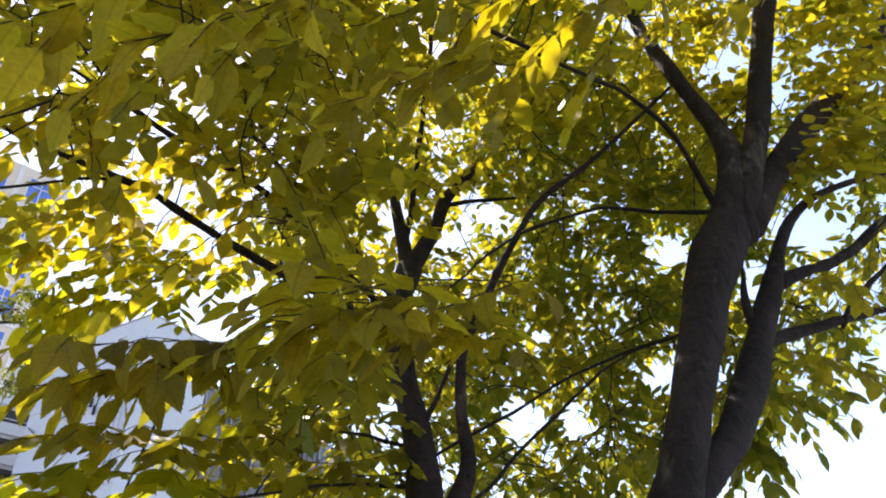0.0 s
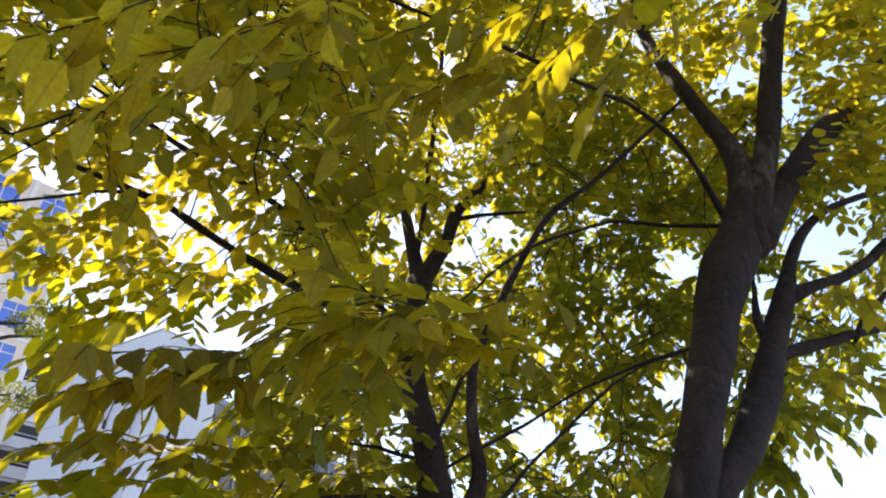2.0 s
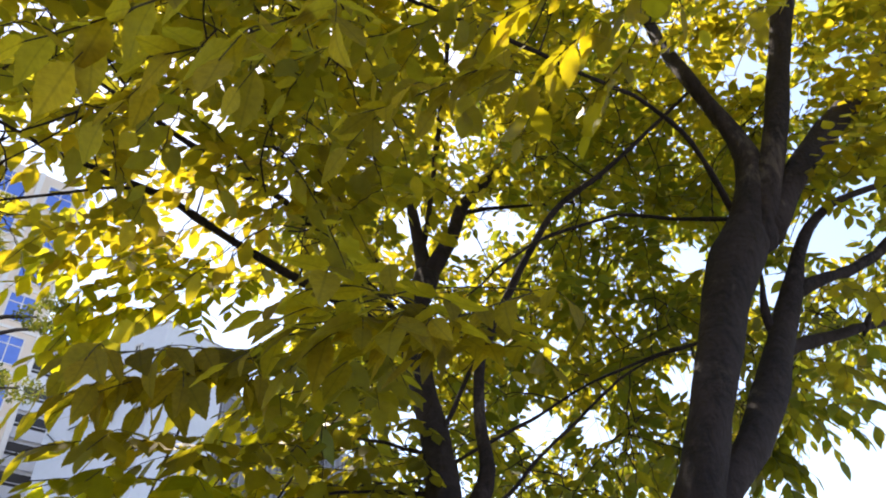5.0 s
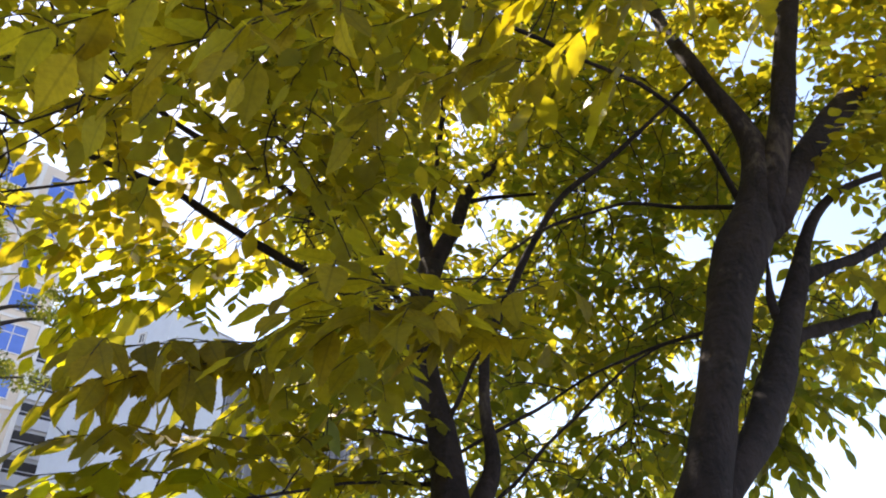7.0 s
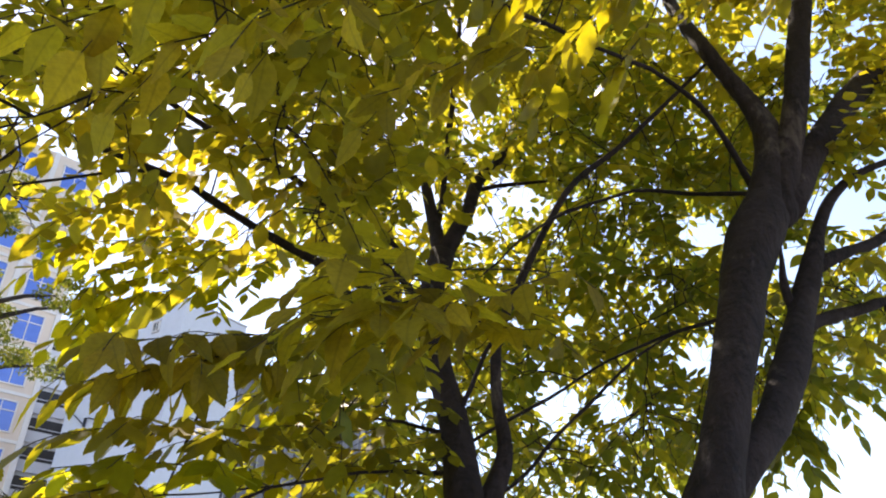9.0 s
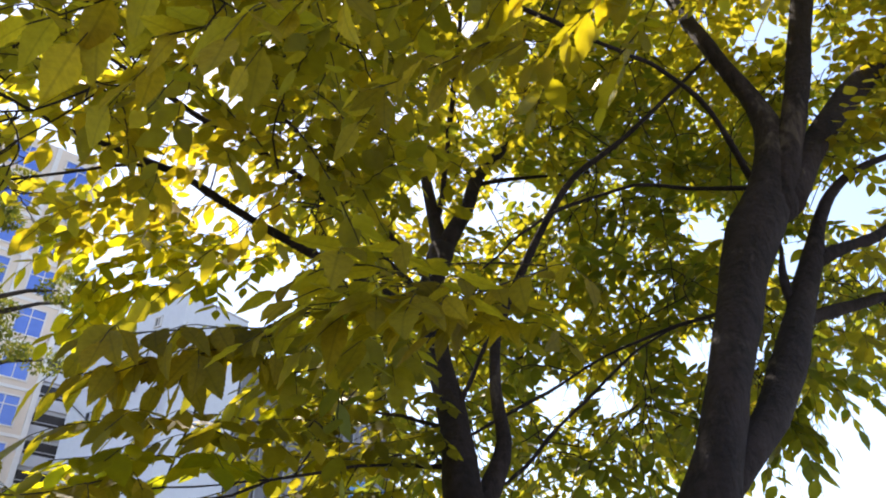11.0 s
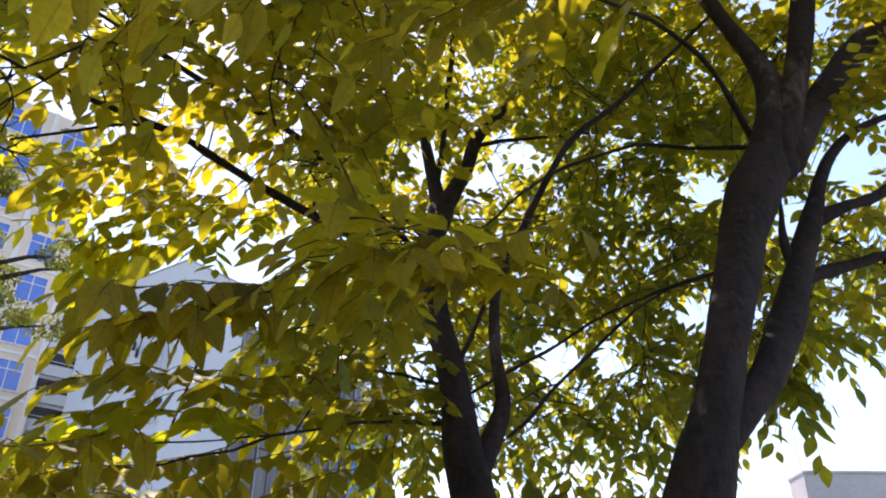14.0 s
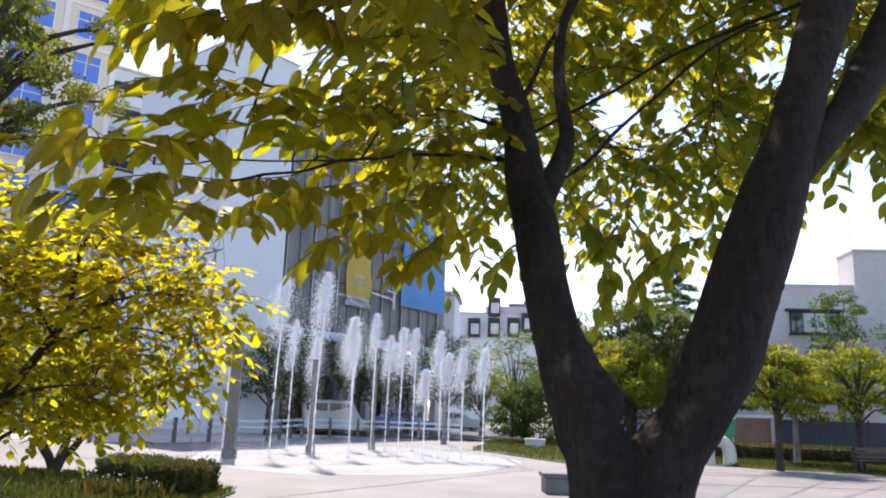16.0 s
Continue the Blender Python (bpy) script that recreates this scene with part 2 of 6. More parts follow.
def mesh_from(name, chunks, smooth=True):
    """One mesh out of chunks of (verts, faces), faces of three or four corners."""
    me = bpy.data.meshes.new(name)
    total, loops, starts, vs, pos = 0, [], [], [], 0
    for v, f in chunks:
        vs.append(v)
        loops.append((f + total).ravel())
        starts.append(pos + np.arange(len(f)) * f.shape[1])
        pos += f.size
        total += len(v)
    vs, loops, starts = np.concatenate(vs), np.concatenate(loops), np.concatenate(starts)
    me.vertices.add(len(vs))
    me.vertices.foreach_set("co", vs.astype(np.float32).ravel())
    me.loops.add(len(loops))
    me.loops.foreach_set("vertex_index", loops.astype(np.int32))
    me.polygons.add(len(starts))
    me.polygons.foreach_set("loop_start", starts.astype(np.int32))
    me.polygons.foreach_set("use_smooth", np.full(len(starts), smooth))
    me.update(calc_edges=True)
    me.validate()
    return me


# a leaf blade of unit length: midrib sunk, edges raised, a drawn-out tip
BLADE_V = np.array([(0, 0, 0), (0.16, 0.15, 0.02), (0.16, -0.15, 0.02), (0.42, 0.225, 0.035), (0.42, -0.225, 0.035), (0.7, 0.16, 0.02), (0.7, -0.16, 0.02), (1.0, 0, -0.08),
                    (0.42, 0, -0.02), (0.74, 0, -0.035)])
BLADE_F = np.array([(0, 8, 1), (1, 8, 3), (0, 2, 8), (2, 4, 8), (3, 8, 9), (3, 9, 5), (4, 9, 8), (4, 6, 9), (5, 9, 7), (6, 7, 9)])


def toothed_blade():
    """The same blade with saw teeth along both edges."""
    prof = [(0.07, 0.09), (0.17, 0.165), (0.28, 0.21), (0.4, 0.228), (0.52, 0.215), (0.64, 0.18), (0.75, 0.13), (0.85, 0.075), (0.93, 0.03)]
    v, f = [(0, 0, 0)] + [(x, 0, -0.02 - 0.06 * x * x) for x, _ in prof] + [(1, 0, -0.09)], []
    n = len(v)
    for s in (1, -1):
        prev = 0
        for i, (x, w) in enumerate(prof):
            a = len(v)
            v += [(x + 0.02, s * (w + 0.014), 0.02 - 0.07 * x * x), (x + 0.032, s * (w - 0.012), 0.015 - 0.07 * x * x)]
            for tri in ((i, i + 1, prev), (prev, i + 1, a), (a, i + 1, a + 1)):
                if len(set(tri)) == 3:
                    f.append(tri if s < 0 else tri[::-1])
            prev = a + 1
        f.append((n - 2, n - 1, prev) if s < 0 else (prev, n - 1, n - 2))
    return np.array(v, float), np.array(f)


TOOTHED_V, TOOTHED_F = toothed_blade()


def blades(at, way, up, size, width=1.0, rng=None, base=BLADE_V, faces=BLADE_F):
    """Many leaves as one chunk: bases, directions, face normals and lengths."""
    x = way / (np.linalg.norm(way, axis=1)[:, None] + 1e-9)
    y = np.cross(up, x)
    y /= np.linalg.norm(y, axis=1)[:, None] + 1e-9
    z = np.cross(x, y)
    t = base[None] * size[:, None, None]
    curl = (rng.uniform(-0.2, 1.2, len(at)) if rng is not None else np.ones(len(at)))[:, None]
    v = at[:, None] + t[..., 0:1] * x[:, None] + t[..., 1:2] * width * y[:, None] + (t[..., 2] * curl)[..., None] * z[:, None]
    f = faces[None] + (np.arange(len(at)) * len(base))[:, None, None]
    return v.reshape(-1, 3), f.reshape(-1, 3)


def spray_leaves(base, way, length, rng, size=0.075, spacing=0.036, droop=0.35):
    """A leafy twig: its rows for a tube, and bases, directions, normals and lengths of its leaves in two ranks."""
    way = way / np.linalg.norm(way)
    side = np.cross(way, (0, 0, 1.0))
    side /= np.linalg.norm(side) + 1e-9
    tilt = rng.normal(0, 0.25)
    flat = side * math.cos(tilt) + np.cross(side, way) * math.sin(tilt)
    n = max(4, int(length / spacing))
    s = (np.arange(n) + 0.6) / n
    zig = ((np.arange(n) % 2) * 2 - 1)
    bend = np.array([0, 0, -droop]) * length
    pts = base + np.outer(s * length, way) + np.outer(s ** 2, bend) + np.outer(zig * 0.004, flat)
    rows = np.column_stack([np.vstack([base, pts]), np.linspace(0.0032, 0.0012, n + 1)])
    d = way * rng.uniform(0.35, 0.75, (n, 1)) + flat * zig[:, None] * rng.uniform(0.6, 1.0, (n, 1)) + rng.normal(0, 0.16, (n, 3))
    d[:, 2] -= rng.uniform(0.05, 0.75, n)
    d[-1] = way + (0, 0, -0.4)
    nrm = np.array([0, 0, 1.0]) + rng.normal(0, 0.33, (n, 3))
    ln = size * rng.uniform(0.7, 1.25, n) * (0.75 + 0.4 * np.sin(s * 2.6))
    return rows, pts, d, nrm, ln


# ---------------------------------------------------------------- the large tree
rng = np.random.default_rng(7)
tree = thing("large_tree", pose(0.3, 2.6, 0), "large forked tree with dark bark and yellow-green leaves", "tree")
SKELETON = []          # rows of x, y, z, r along all wood, for twigs to spring from


def local(me, ob):
    me.transform(ob.matrix_world.inverted())
    return me


def limb(name, points, sides=0, lump=0.10):
    big = max(r[3] for r in points)
    thin = 0.78 if big < 0.03 else 1.0
    rows = spline([(x, y, z, r * thin) for x, y, z, r in points])
    if big < 0.05:                       # slight kinks along thin wood
        for q in rows[1:-1]:
            k = noise.noise_vector(Vector(q[:3] * 4.5 + len(SKELETON)))
            q[:3] += np.array(k) * 0.016
            q[3] *= 1 + 0.25 * noise.noise(Vector(q[:3] * 9))
    SKELETON.append(rows)
    sides = sides or (26 if big > 0.08 else 14 if big > 0.03 else 8)
    # tapers to a closed tip
    tip = rows[-1].copy()
    tip[:3] += (rows[-1, :3] - rows[-2, :3]) * 0.5
    tip[3] = 0.0012
    root = rows[0].copy()
    root[:3] -= (rows[1, :3] - rows[0, :3]) * 0.9
    root[3] *= 0.35
    seed_row = root.copy()
    seed_row[3] = 0.001
    seed_row[:3] -= (rows[1, :3] - rows[0, :3]) * 0.1
    verts, faces = tube_arrays(np.vstack([seed_row, root, rows, tip]), sides, lump * 1.3 if big > 0.02 else 0.08, len(SKELETON) * 3.7)
    kind = "limb" if big > 0.05 else "branch"
    return part(kind, local(mesh_from(kind, [(verts, faces)]), tree), MAT["bark"], tree)


def trunk(feet):
    rows = spline([(0.36, 2.64, -0.15, 0.36), (0.35, 2.63, 0.12, 0.285), (0.33, 2.62, 0.45, 0.235), (0.31, 2.61, 0.9, 0.215), (0.30, 2.6, 1.25, 0.20), (0.30, 2.6, 1.40, 0.15), (0.305, 2.6, 1.50, 0.09), (0.31, 2.6, 1.55, 0.05), (0.31, 2.6, 1.57, 0.01)], 0.03)
    foot = rows[:1].copy()
    foot[:, 3] = 0.002
    chunks = [tube_arrays(np.vstack([foot, rows]), 48, 0.14, 1.0)]
    for s in feet:                                   # the feet of both limbs grow out of it in one skin
        s = s[s[:, 2] < 2.3].copy()
        s[:, 3] *= np.interp(s[:, 2], (1.9, 2.3), (1.0, 0.9))
        cap = s[[0, -1]].copy()
        cap[:, 3] = 0.002
        chunks.append(tube_arrays(np.vstack([cap[:1], s, cap[1:]]), 28, 0.08, 2.0))
    ob = part("trunk", local(mesh_from("trunk", chunks), tree), MAT["bark"], tree, "dark flaking trunk forked at head height")
    skin = ob.modifiers.new("skin", "REMESH")
    skin.mode, skin.voxel_size, skin.use_smooth_shade = "VOXEL", 0.011, True
    soft = ob.modifiers.new("soft", "SMOOTH")
    soft.factor, soft.iterations = 0.5, 8
    for name, scale, strength in (("burrs", 0.09, 0.030), ("scales", 0.026, 0.016)):
        tex = bpy.data.textures.new(name, "CLOUDS")
        tex.noise_scale = scale
        rough = ob.modifiers.new(name, "DISPLACE")
        rough.texture, rough.strength, rough.mid_level, rough.texture_coords = tex, strength, 0.5, "LOCAL"
    return ob


limb("left_limb", [(0.24, 2.61, 1.1, 0.165), (0.215, 2.6, 1.54, 0.114), (0.155, 2.6, 1.68, 0.0986), (0.15, 2.62, 1.77, 0.1145), (0.11, 2.64, 1.84, 0.1002), (0.07, 2.66, 1.96, 0.084), (0.03, 2.7, 2.1, 0.0799), (-0.01, 2.79, 2.37, 0.079), (-0.06, 2.9, 2.64, 0.0742), (-0.1, 3.1, 2.95, 0.0625), (-0.18, 3.3, 3.3, 0.0595), (-0.22, 3.5, 3.56, 0.0721), (-0.24, 3.65, 3.86, 0.0648), (-0.2, 3.9, 4.23, 0.0777)])
limb("left_fork_a", [(-0.2, 3.9, 4.23, 0.0575), (-0.26, 4.0, 4.53, 0.0428), (-0.33, 4.1, 4.92, 0.0341), (-0.4, 4.2, 5.29, 0.0201)])
limb("left_fork_b", [(-0.23, 4.0, 4.54, 0.0267), (-0.19, 4.1, 5.16, 0.0253), (-0.15, 4.2, 5.88, 0.0258), (-0.11, 4.3, 6.73, 0.024), (-0.1, 4.4, 7.72, 0.0217)])
limb("left_fork_c", [(-0.18, 3.9, 4.26, 0.0577), (-0.05, 4.0, 4.6, 0.0467), (0.02, 4.1, 4.92, 0.0416), (0.18, 4.2, 5.19, 0.0278), (0.31, 4.3, 5.51, 0.0167)])
limb("left_fork_d", [(0.04, 4.1, 4.86, 0.0226), (0.25, 4.2, 4.97, 0.0174), (0.54, 4.3, 5.07, 0.012), (0.92, 4.4, 5.17, 0.0083)])
limb("second_limb", [(-0.02, 2.82, 2.44, 0.052), (0.07, 2.95, 2.66, 0.042), (0.11, 3.0, 2.81, 0.031), (0.08, 3.1, 3.07, 0.0255), (0.09, 3.2, 3.36, 0.0245), (0.13, 3.3, 3.52, 0.024), (0.18, 3.35, 3.66, 0.0225), (0.35, 3.4, 4.06, 0.0195), (0.55, 3.5, 4.46, 0.0179), (0.87, 3.6, 4.81, 0.0158), (1.28, 3.7, 5.3, 0.0135), (1.62, 3.8, 5.73, 0.0105)])
limb("cross_twig", [(-0.07, 3.1, 3.01, 0.0169), (0.01, 3.15, 3.2, 0.0138), (0.08, 3.2, 3.38, 0.0117)])
limb("right_limb", [(0.33, 2.61, 1.1, 0.165), (0.36, 2.6, 1.54, 0.124), (0.475, 2.6, 1.72, 0.0965), (0.51, 2.6, 1.81, 0.1084), (0.56, 2.62, 1.91, 0.1196), (0.6, 2.62, 2.0, 0.1166), (0.66, 2.63, 2.16, 0.1156), (0.72, 2.65, 2.31, 0.1173), (0.79, 2.67, 2.51, 0.1044), (0.86, 2.7, 2.7, 0.0823), (0.96, 2.8, 2.97, 0.0866), (1.11, 2.97, 3.32, 0.0968), (1.28, 3.15, 3.73, 0.1134), (1.44, 3.28, 4.04, 0.1334), (1.59, 3.38, 4.33, 0.0994)])
limb("right_fork_a", [(1.48, 3.3, 4.12, 0.1042), (1.66, 3.42, 4.63, 0.087), (1.66, 3.5, 4.99, 0.0627), (1.55, 3.55, 5.36, 0.0502), (1.48, 3.6, 5.63, 0.0501), (1.49, 4.0, 6.47, 0.0465), (1.47, 4.1, 7.06, 0.0452), (1.54, 4.3, 8.35, 0.0352)])
limb("right_fork_b", [(1.55, 3.28, 4.08, 0.0787), (1.73, 3.35, 4.58, 0.0688), (1.9, 3.4, 5.1, 0.0712), (2.05, 3.45, 5.64, 0.0693), (2.25, 3.5, 6.31, 0.0722), (2.64, 3.55, 7.61, 0.0591)])
limb("right_fork_c", [(1.62, 3.32, 4.17, 0.0871), (1.88, 3.45, 4.6, 0.078), (2.21, 3.6, 5.05, 0.0784), (2.63, 3.8, 5.56, 0.0832), (3.19, 4.1, 6.29, 0.091), (3.68, 4.2, 6.92, 0.0949), (4.73, 4.4, 8.27, 0.0742)])
limb("outer_limb", [(0.83, 2.69, 2.52, 0.0528), (0.95, 2.75, 2.67, 0.0598), (1.14, 2.9, 2.89, 0.0681), (1.34, 3.12, 3.17, 0.0795), (1.51, 3.3, 3.47, 0.0676), (1.69, 3.5, 3.78, 0.0642), (1.79, 3.55, 3.98, 0.0567), (1.89, 3.6, 4.21, 0.0383), (2.03, 3.65, 4.44, 0.0327), (2.24, 3.7, 4.65, 0.0248), (2.58, 3.8, 4.85, 0.0203), (2.97, 3.9, 5.03, 0.0173)])
limb("outer_fork_a", [(1.82, 3.55, 3.96, 0.0434), (2.02, 3.6, 4.07, 0.0347), (2.29, 3.7, 4.22, 0.033), (2.62, 3.8, 4.49, 0.0315), (3.06, 3.9, 4.85, 0.0257)])
limb("outer_fork_b", [(1.56, 3.4, 3.51, 0.0424), (1.78, 3.5, 3.63, 0.0319), (2.02, 3.6, 3.74, 0.0302), (2.28, 3.7, 3.84, 0.023), (2.65, 3.8, 3.97, 0.017)])
limb("outer_fork_c", [(2.17, 3.65, 3.79, 0.0242), (2.26, 3.67, 3.91, 0.0212), (2.42, 3.7, 4.06, 0.0183), (2.79, 3.8, 4.39, 0.0139)])
limb("dead_stub", [(1.56, 3.4, 3.56, 0.0304), (1.54, 3.4, 3.7, 0.0231), (1.55, 3.4, 3.81, 0.0172), (1.57, 3.4, 4.01, 0.0064)])
limb("inner_branch_a", [(1.44, 3.36, 4.29, 0.0179), (1.2, 3.5, 4.39, 0.0149), (0.87, 3.45, 4.37, 0.0129), (0.54, 3.4, 4.23, 0.0124), (0.28, 3.3, 4.01, 0.0102), (0.05, 3.2, 3.73, 0.0069)])
limb("inner_branch_b", [(1.49, 3.38, 4.35, 0.0263), (1.27, 3.1, 4.49, 0.0189), (1.06, 2.9, 4.6, 0.0168), (0.87, 2.8, 4.65, 0.0149), (0.58, 2.6, 4.6, 0.0141), (0.22, 2.4, 4.62, 0.0135), (-0.12, 2.2, 4.58, 0.0103), (-0.46, 2.1, 4.67, 0.0078)])
limb("inner_branch_c", [(1.08, 3.0, 3.39, 0.0118), (0.94, 3.3, 3.46, 0.0112), (0.68, 3.3, 3.35, 0.0095), (0.46, 3.3, 3.21, 0.0093), (0.25, 3.25, 3.06, 0.0103), (-0.02, 3.2, 2.9, 0.01)])
limb("inner_branch_d", [(0.15, 3.1, 2.7, 0.0119), (0.37, 3.3, 2.97, 0.0104), (0.66, 3.4, 3.28, 0.0097), (0.9, 3.5, 3.49, 0.0073), (1.2, 3.6, 3.65, 0.0062)])
limb("west_branch_a", [(-0.23, 3.5, 3.59, 0.0310), (-0.49, 3.2, 3.62, 0.0249), (-0.82, 2.9, 3.68, 0.0195), (-0.96, 2.75, 3.7, 0.0179), (-1.12, 2.6, 3.75, 0.0175), (-1.33, 2.5, 3.82, 0.0151), (-1.5, 2.4, 3.85, 0.0124), (-1.67, 2.3, 3.88, 0.0096), (-1.91, 2.2, 3.97, 0.0071)])
limb("west_branch_b", [(-1.34, 2.5, 3.82, 0.0102), (-1.6, 2.5, 3.81, 0.0092), (-1.82, 2.5, 3.78, 0.0081), (-2.08, 2.5, 3.72, 0.0055)])
limb("west_branch_c", [(-0.26, 3.65, 3.9, 0.0248), (-0.61, 3.5, 4.28, 0.0175), (-0.95, 3.4, 4.64, 0.0166), (-1.27, 3.3, 4.97, 0.0157), (-1.55, 3.2, 5.21, 0.0145), (-1.89, 3.1, 5.51, 0.0114)])
limb("west_branch_d", [(-0.28, 3.6, 3.77, 0.0257), (-0.65, 3.3, 4.03, 0.0222), (-0.96, 3.1, 4.25, 0.0223), (-1.28, 3.0, 4.41, 0.0214), (-1.54, 2.9, 4.54, 0.0204), (-1.73, 2.8, 4.63, 0.0143), (-2.01, 2.7, 4.79, 0.0099)])
limb("low_branch", [(-0.14, 3.0, 2.71, 0.0136), (-0.37, 2.8, 2.66, 0.0075), (-0.6, 2.5, 2.54, 0.0067), (-0.73, 2.3, 2.44, 0.0063), (-0.82, 2.2, 2.4, 0.0052), (-0.93, 2.1, 2.34, 0.0042), (-1.05, 2.0, 2.33, 0.0033)])
limb("low_branch_b", [(-0.67, 2.45, 2.52, 0.0047), (-0.82, 2.2, 2.44, 0.0035), (-0.94, 2.1, 2.4, 0.0034), (-1.02, 2.0, 2.36, 0.0025)])
limb("low_branch_c", [(-0.17, 3.3, 2.97, 0.0142), (-0.32, 3.15, 2.97, 0.0099), (-0.42, 3.0, 2.93, 0.0083), (-0.6, 2.8, 2.91, 0.0068), (-0.72, 2.6, 2.92, 0.0043)])



trunk([s for s in SKELETON if s[0, 2] < 1.3])


def bark_flakes():
    """Loose bark scales round the trunk and the fork, each a small curled plate."""
    r = np.random.default_rng(77)
    axis = np.vstack([SKELETON[0], spline([(0.33, 2.62, 0.45, 0.235), (0.31, 2.61, 0.9, 0.215), (0.30, 2.6, 1.25, 0.21), (0.30, 2.6, 1.45, 0.195)], 0.03)] + [s for s in SKELETON if s[0, 2] < 1.3])
    axis = axis[(axis[:, 2] > 0.5) & (axis[:, 2] < 2.15) & (axis[:, 3] > 0.06)]
    ch = []
    for k in range(320):
        c = axis[r.integers(len(axis))]
        if r.random() < (c[2] - 1.55) / 0.6:
            continue
        a = r.uniform(0, 6.283)
        n = np.array([math.cos(a), math.sin(a), 0.1])
        s = np.array([-math.sin(a), math.cos(a), 0])
        u = np.array([0, 0, 1.0]) + n * r.uniform(0.05, 0.35)
        w, h = r.uniform(0.003, 0.010), r.uniform(0.006, 0.020)
        o = c[:3] + n * (c[3] + r.uniform(-0.002, 0.008))
        t = n * r.uniform(0.001, 0.004)
        ring = [(-1, -0.8), (-0.2, -1), (0.9, -0.7), (1, 0.3), (0.4, 1), (-0.8, 0.8)]
        f = np.array([o + s * x * w * r.uniform(0.5, 1.5) + u * y * h * r.uniform(0.6, 1.5) for x, y in ring])
        v = np.vstack([f + t, f * 0.9 + (o * 0.1) - n * 0.012])
        ch.append((v, np.array([(0, 1, 2, 3), (0, 3, 4, 5)])))
        ch.append((v, np.array([(i, (i + 1) % 6, 6 + (i + 1) % 6, 6 + i) for i in range(6)])))
    ob = part("loose_bark", local(mesh_from("loose_bark", ch, False), tree), MAT["flake"], tree, "loose reddish-brown bark scales")
    return tagged(ob, kind="stuff")


bark_flakes()

# openings in the crown through which the sky shows: axis start, axis end, half width per metre from the start's eye point
OPENINGS = [
    ((-0.97, 1.28, 3.09), (-3.87, 5.12, 6.68), 0.019), ((-0.69, 1.51, 3.01), (-2.76, 6.04, 6.36), 0.031), ((-0.57, 1.58, 2.99), (-2.28, 6.30, 6.27), 0.046),
    ((-0.94, 1.39, 2.99), (-3.74, 5.55, 6.28), 0.037), ((-0.53, 1.72, 2.77), (-2.13, 6.89, 5.36), 0.056), ((-0.13, 1.64, 3.04), (-0.50, 6.55, 6.46), 0.030),
    ((0.02, 1.67, 3.00), (0.09, 6.68, 6.30), 0.027), ((-0.02, 1.35, 3.37), (-0.10, 5.40, 7.80), 0.019), ((0.57, 1.62, 2.93), (2.29, 6.47, 6.01), 0.034),
    ((0.75, 1.60, 2.83), (3.01, 6.41, 5.62), 0.033), ((0.88, 1.49, 2.91), (3.50, 5.96, 5.92), 0.046),
]
OPENINGS += [
    ((0.66, 1.30, 3.27), (2.66, 5.20, 7.37), 0.033), ((0.80, 1.31, 3.18), (3.22, 5.23, 7.03), 0.015), ((0.24, 1.79, 2.76), (0.98, 7.15, 5.36), 0.023),
    ((-0.13, 1.87, 2.59), (-0.53, 7.49, 4.65), 0.033), ((0.20, 1.87, 2.59), (0.80, 7.46, 4.68), 0.031), ((0.33, 1.85, 2.58), (1.31, 7.41, 4.63), 0.024),
    ((0.55, 1.77, 2.66), (2.19, 7.06, 4.95), 0.031), ((0.92, 1.39, 3.00), (3.70, 5.57, 6.29), 0.022), ((-0.87, 1.56, 2.79), (-3.49, 6.25, 5.47), 0.045),
    ((0.13, 1.62, 3.06), (0.51, 6.50, 6.54), 0.022),
]

OPENINGS += [
    ((-0.88, 1.68, 2.54), (-3.52, 6.72, 4.45), 0.041), ((-0.74, 1.74, 2.55), (-2.96, 6.97, 4.49), 0.033), ((-0.52, 1.75, 2.72), (-2.07, 7.0, 5.17), 0.041),
    ((-0.75, 1.48, 3.01), (-3.0, 5.94, 6.35), 0.015),
    ((-0.64, 1.56, 2.97), (-2.56, 6.25, 6.19), 0.018), ((-0.55, 1.62, 2.94), (-2.2, 6.47, 6.06), 0.018), 
    ((-0.48, 1.87, 2.41), (-1.93, 7.49, 3.95), 0.030), ((-0.31, 1.88, 2.49), (-1.26, 7.54, 4.27), 0.021),
]


def open_sky(p, grow=1.0):
    """True where points lie in an opening of the crown."""
    hit = np.zeros(len(p), bool)
    for a, b, w in OPENINGS:
        a, b = np.array(a), np.array(b)
        d = b - a
        t = np.clip((p - a) @ d / (d @ d), -0.05, 1.4)
        far = np.linalg.norm(p - a - t[:, None] * d, axis=1) / (w * (2 + 6 * t))
        close = np.nonzero(far < 1.5 * grow)[0]
        for i in close:                                     # ragged edges
            if far[i] < grow * (0.85 + 0.75 * noise.noise(Vector(p[i] * 2.6))):
                hit[i] = True
    return hit


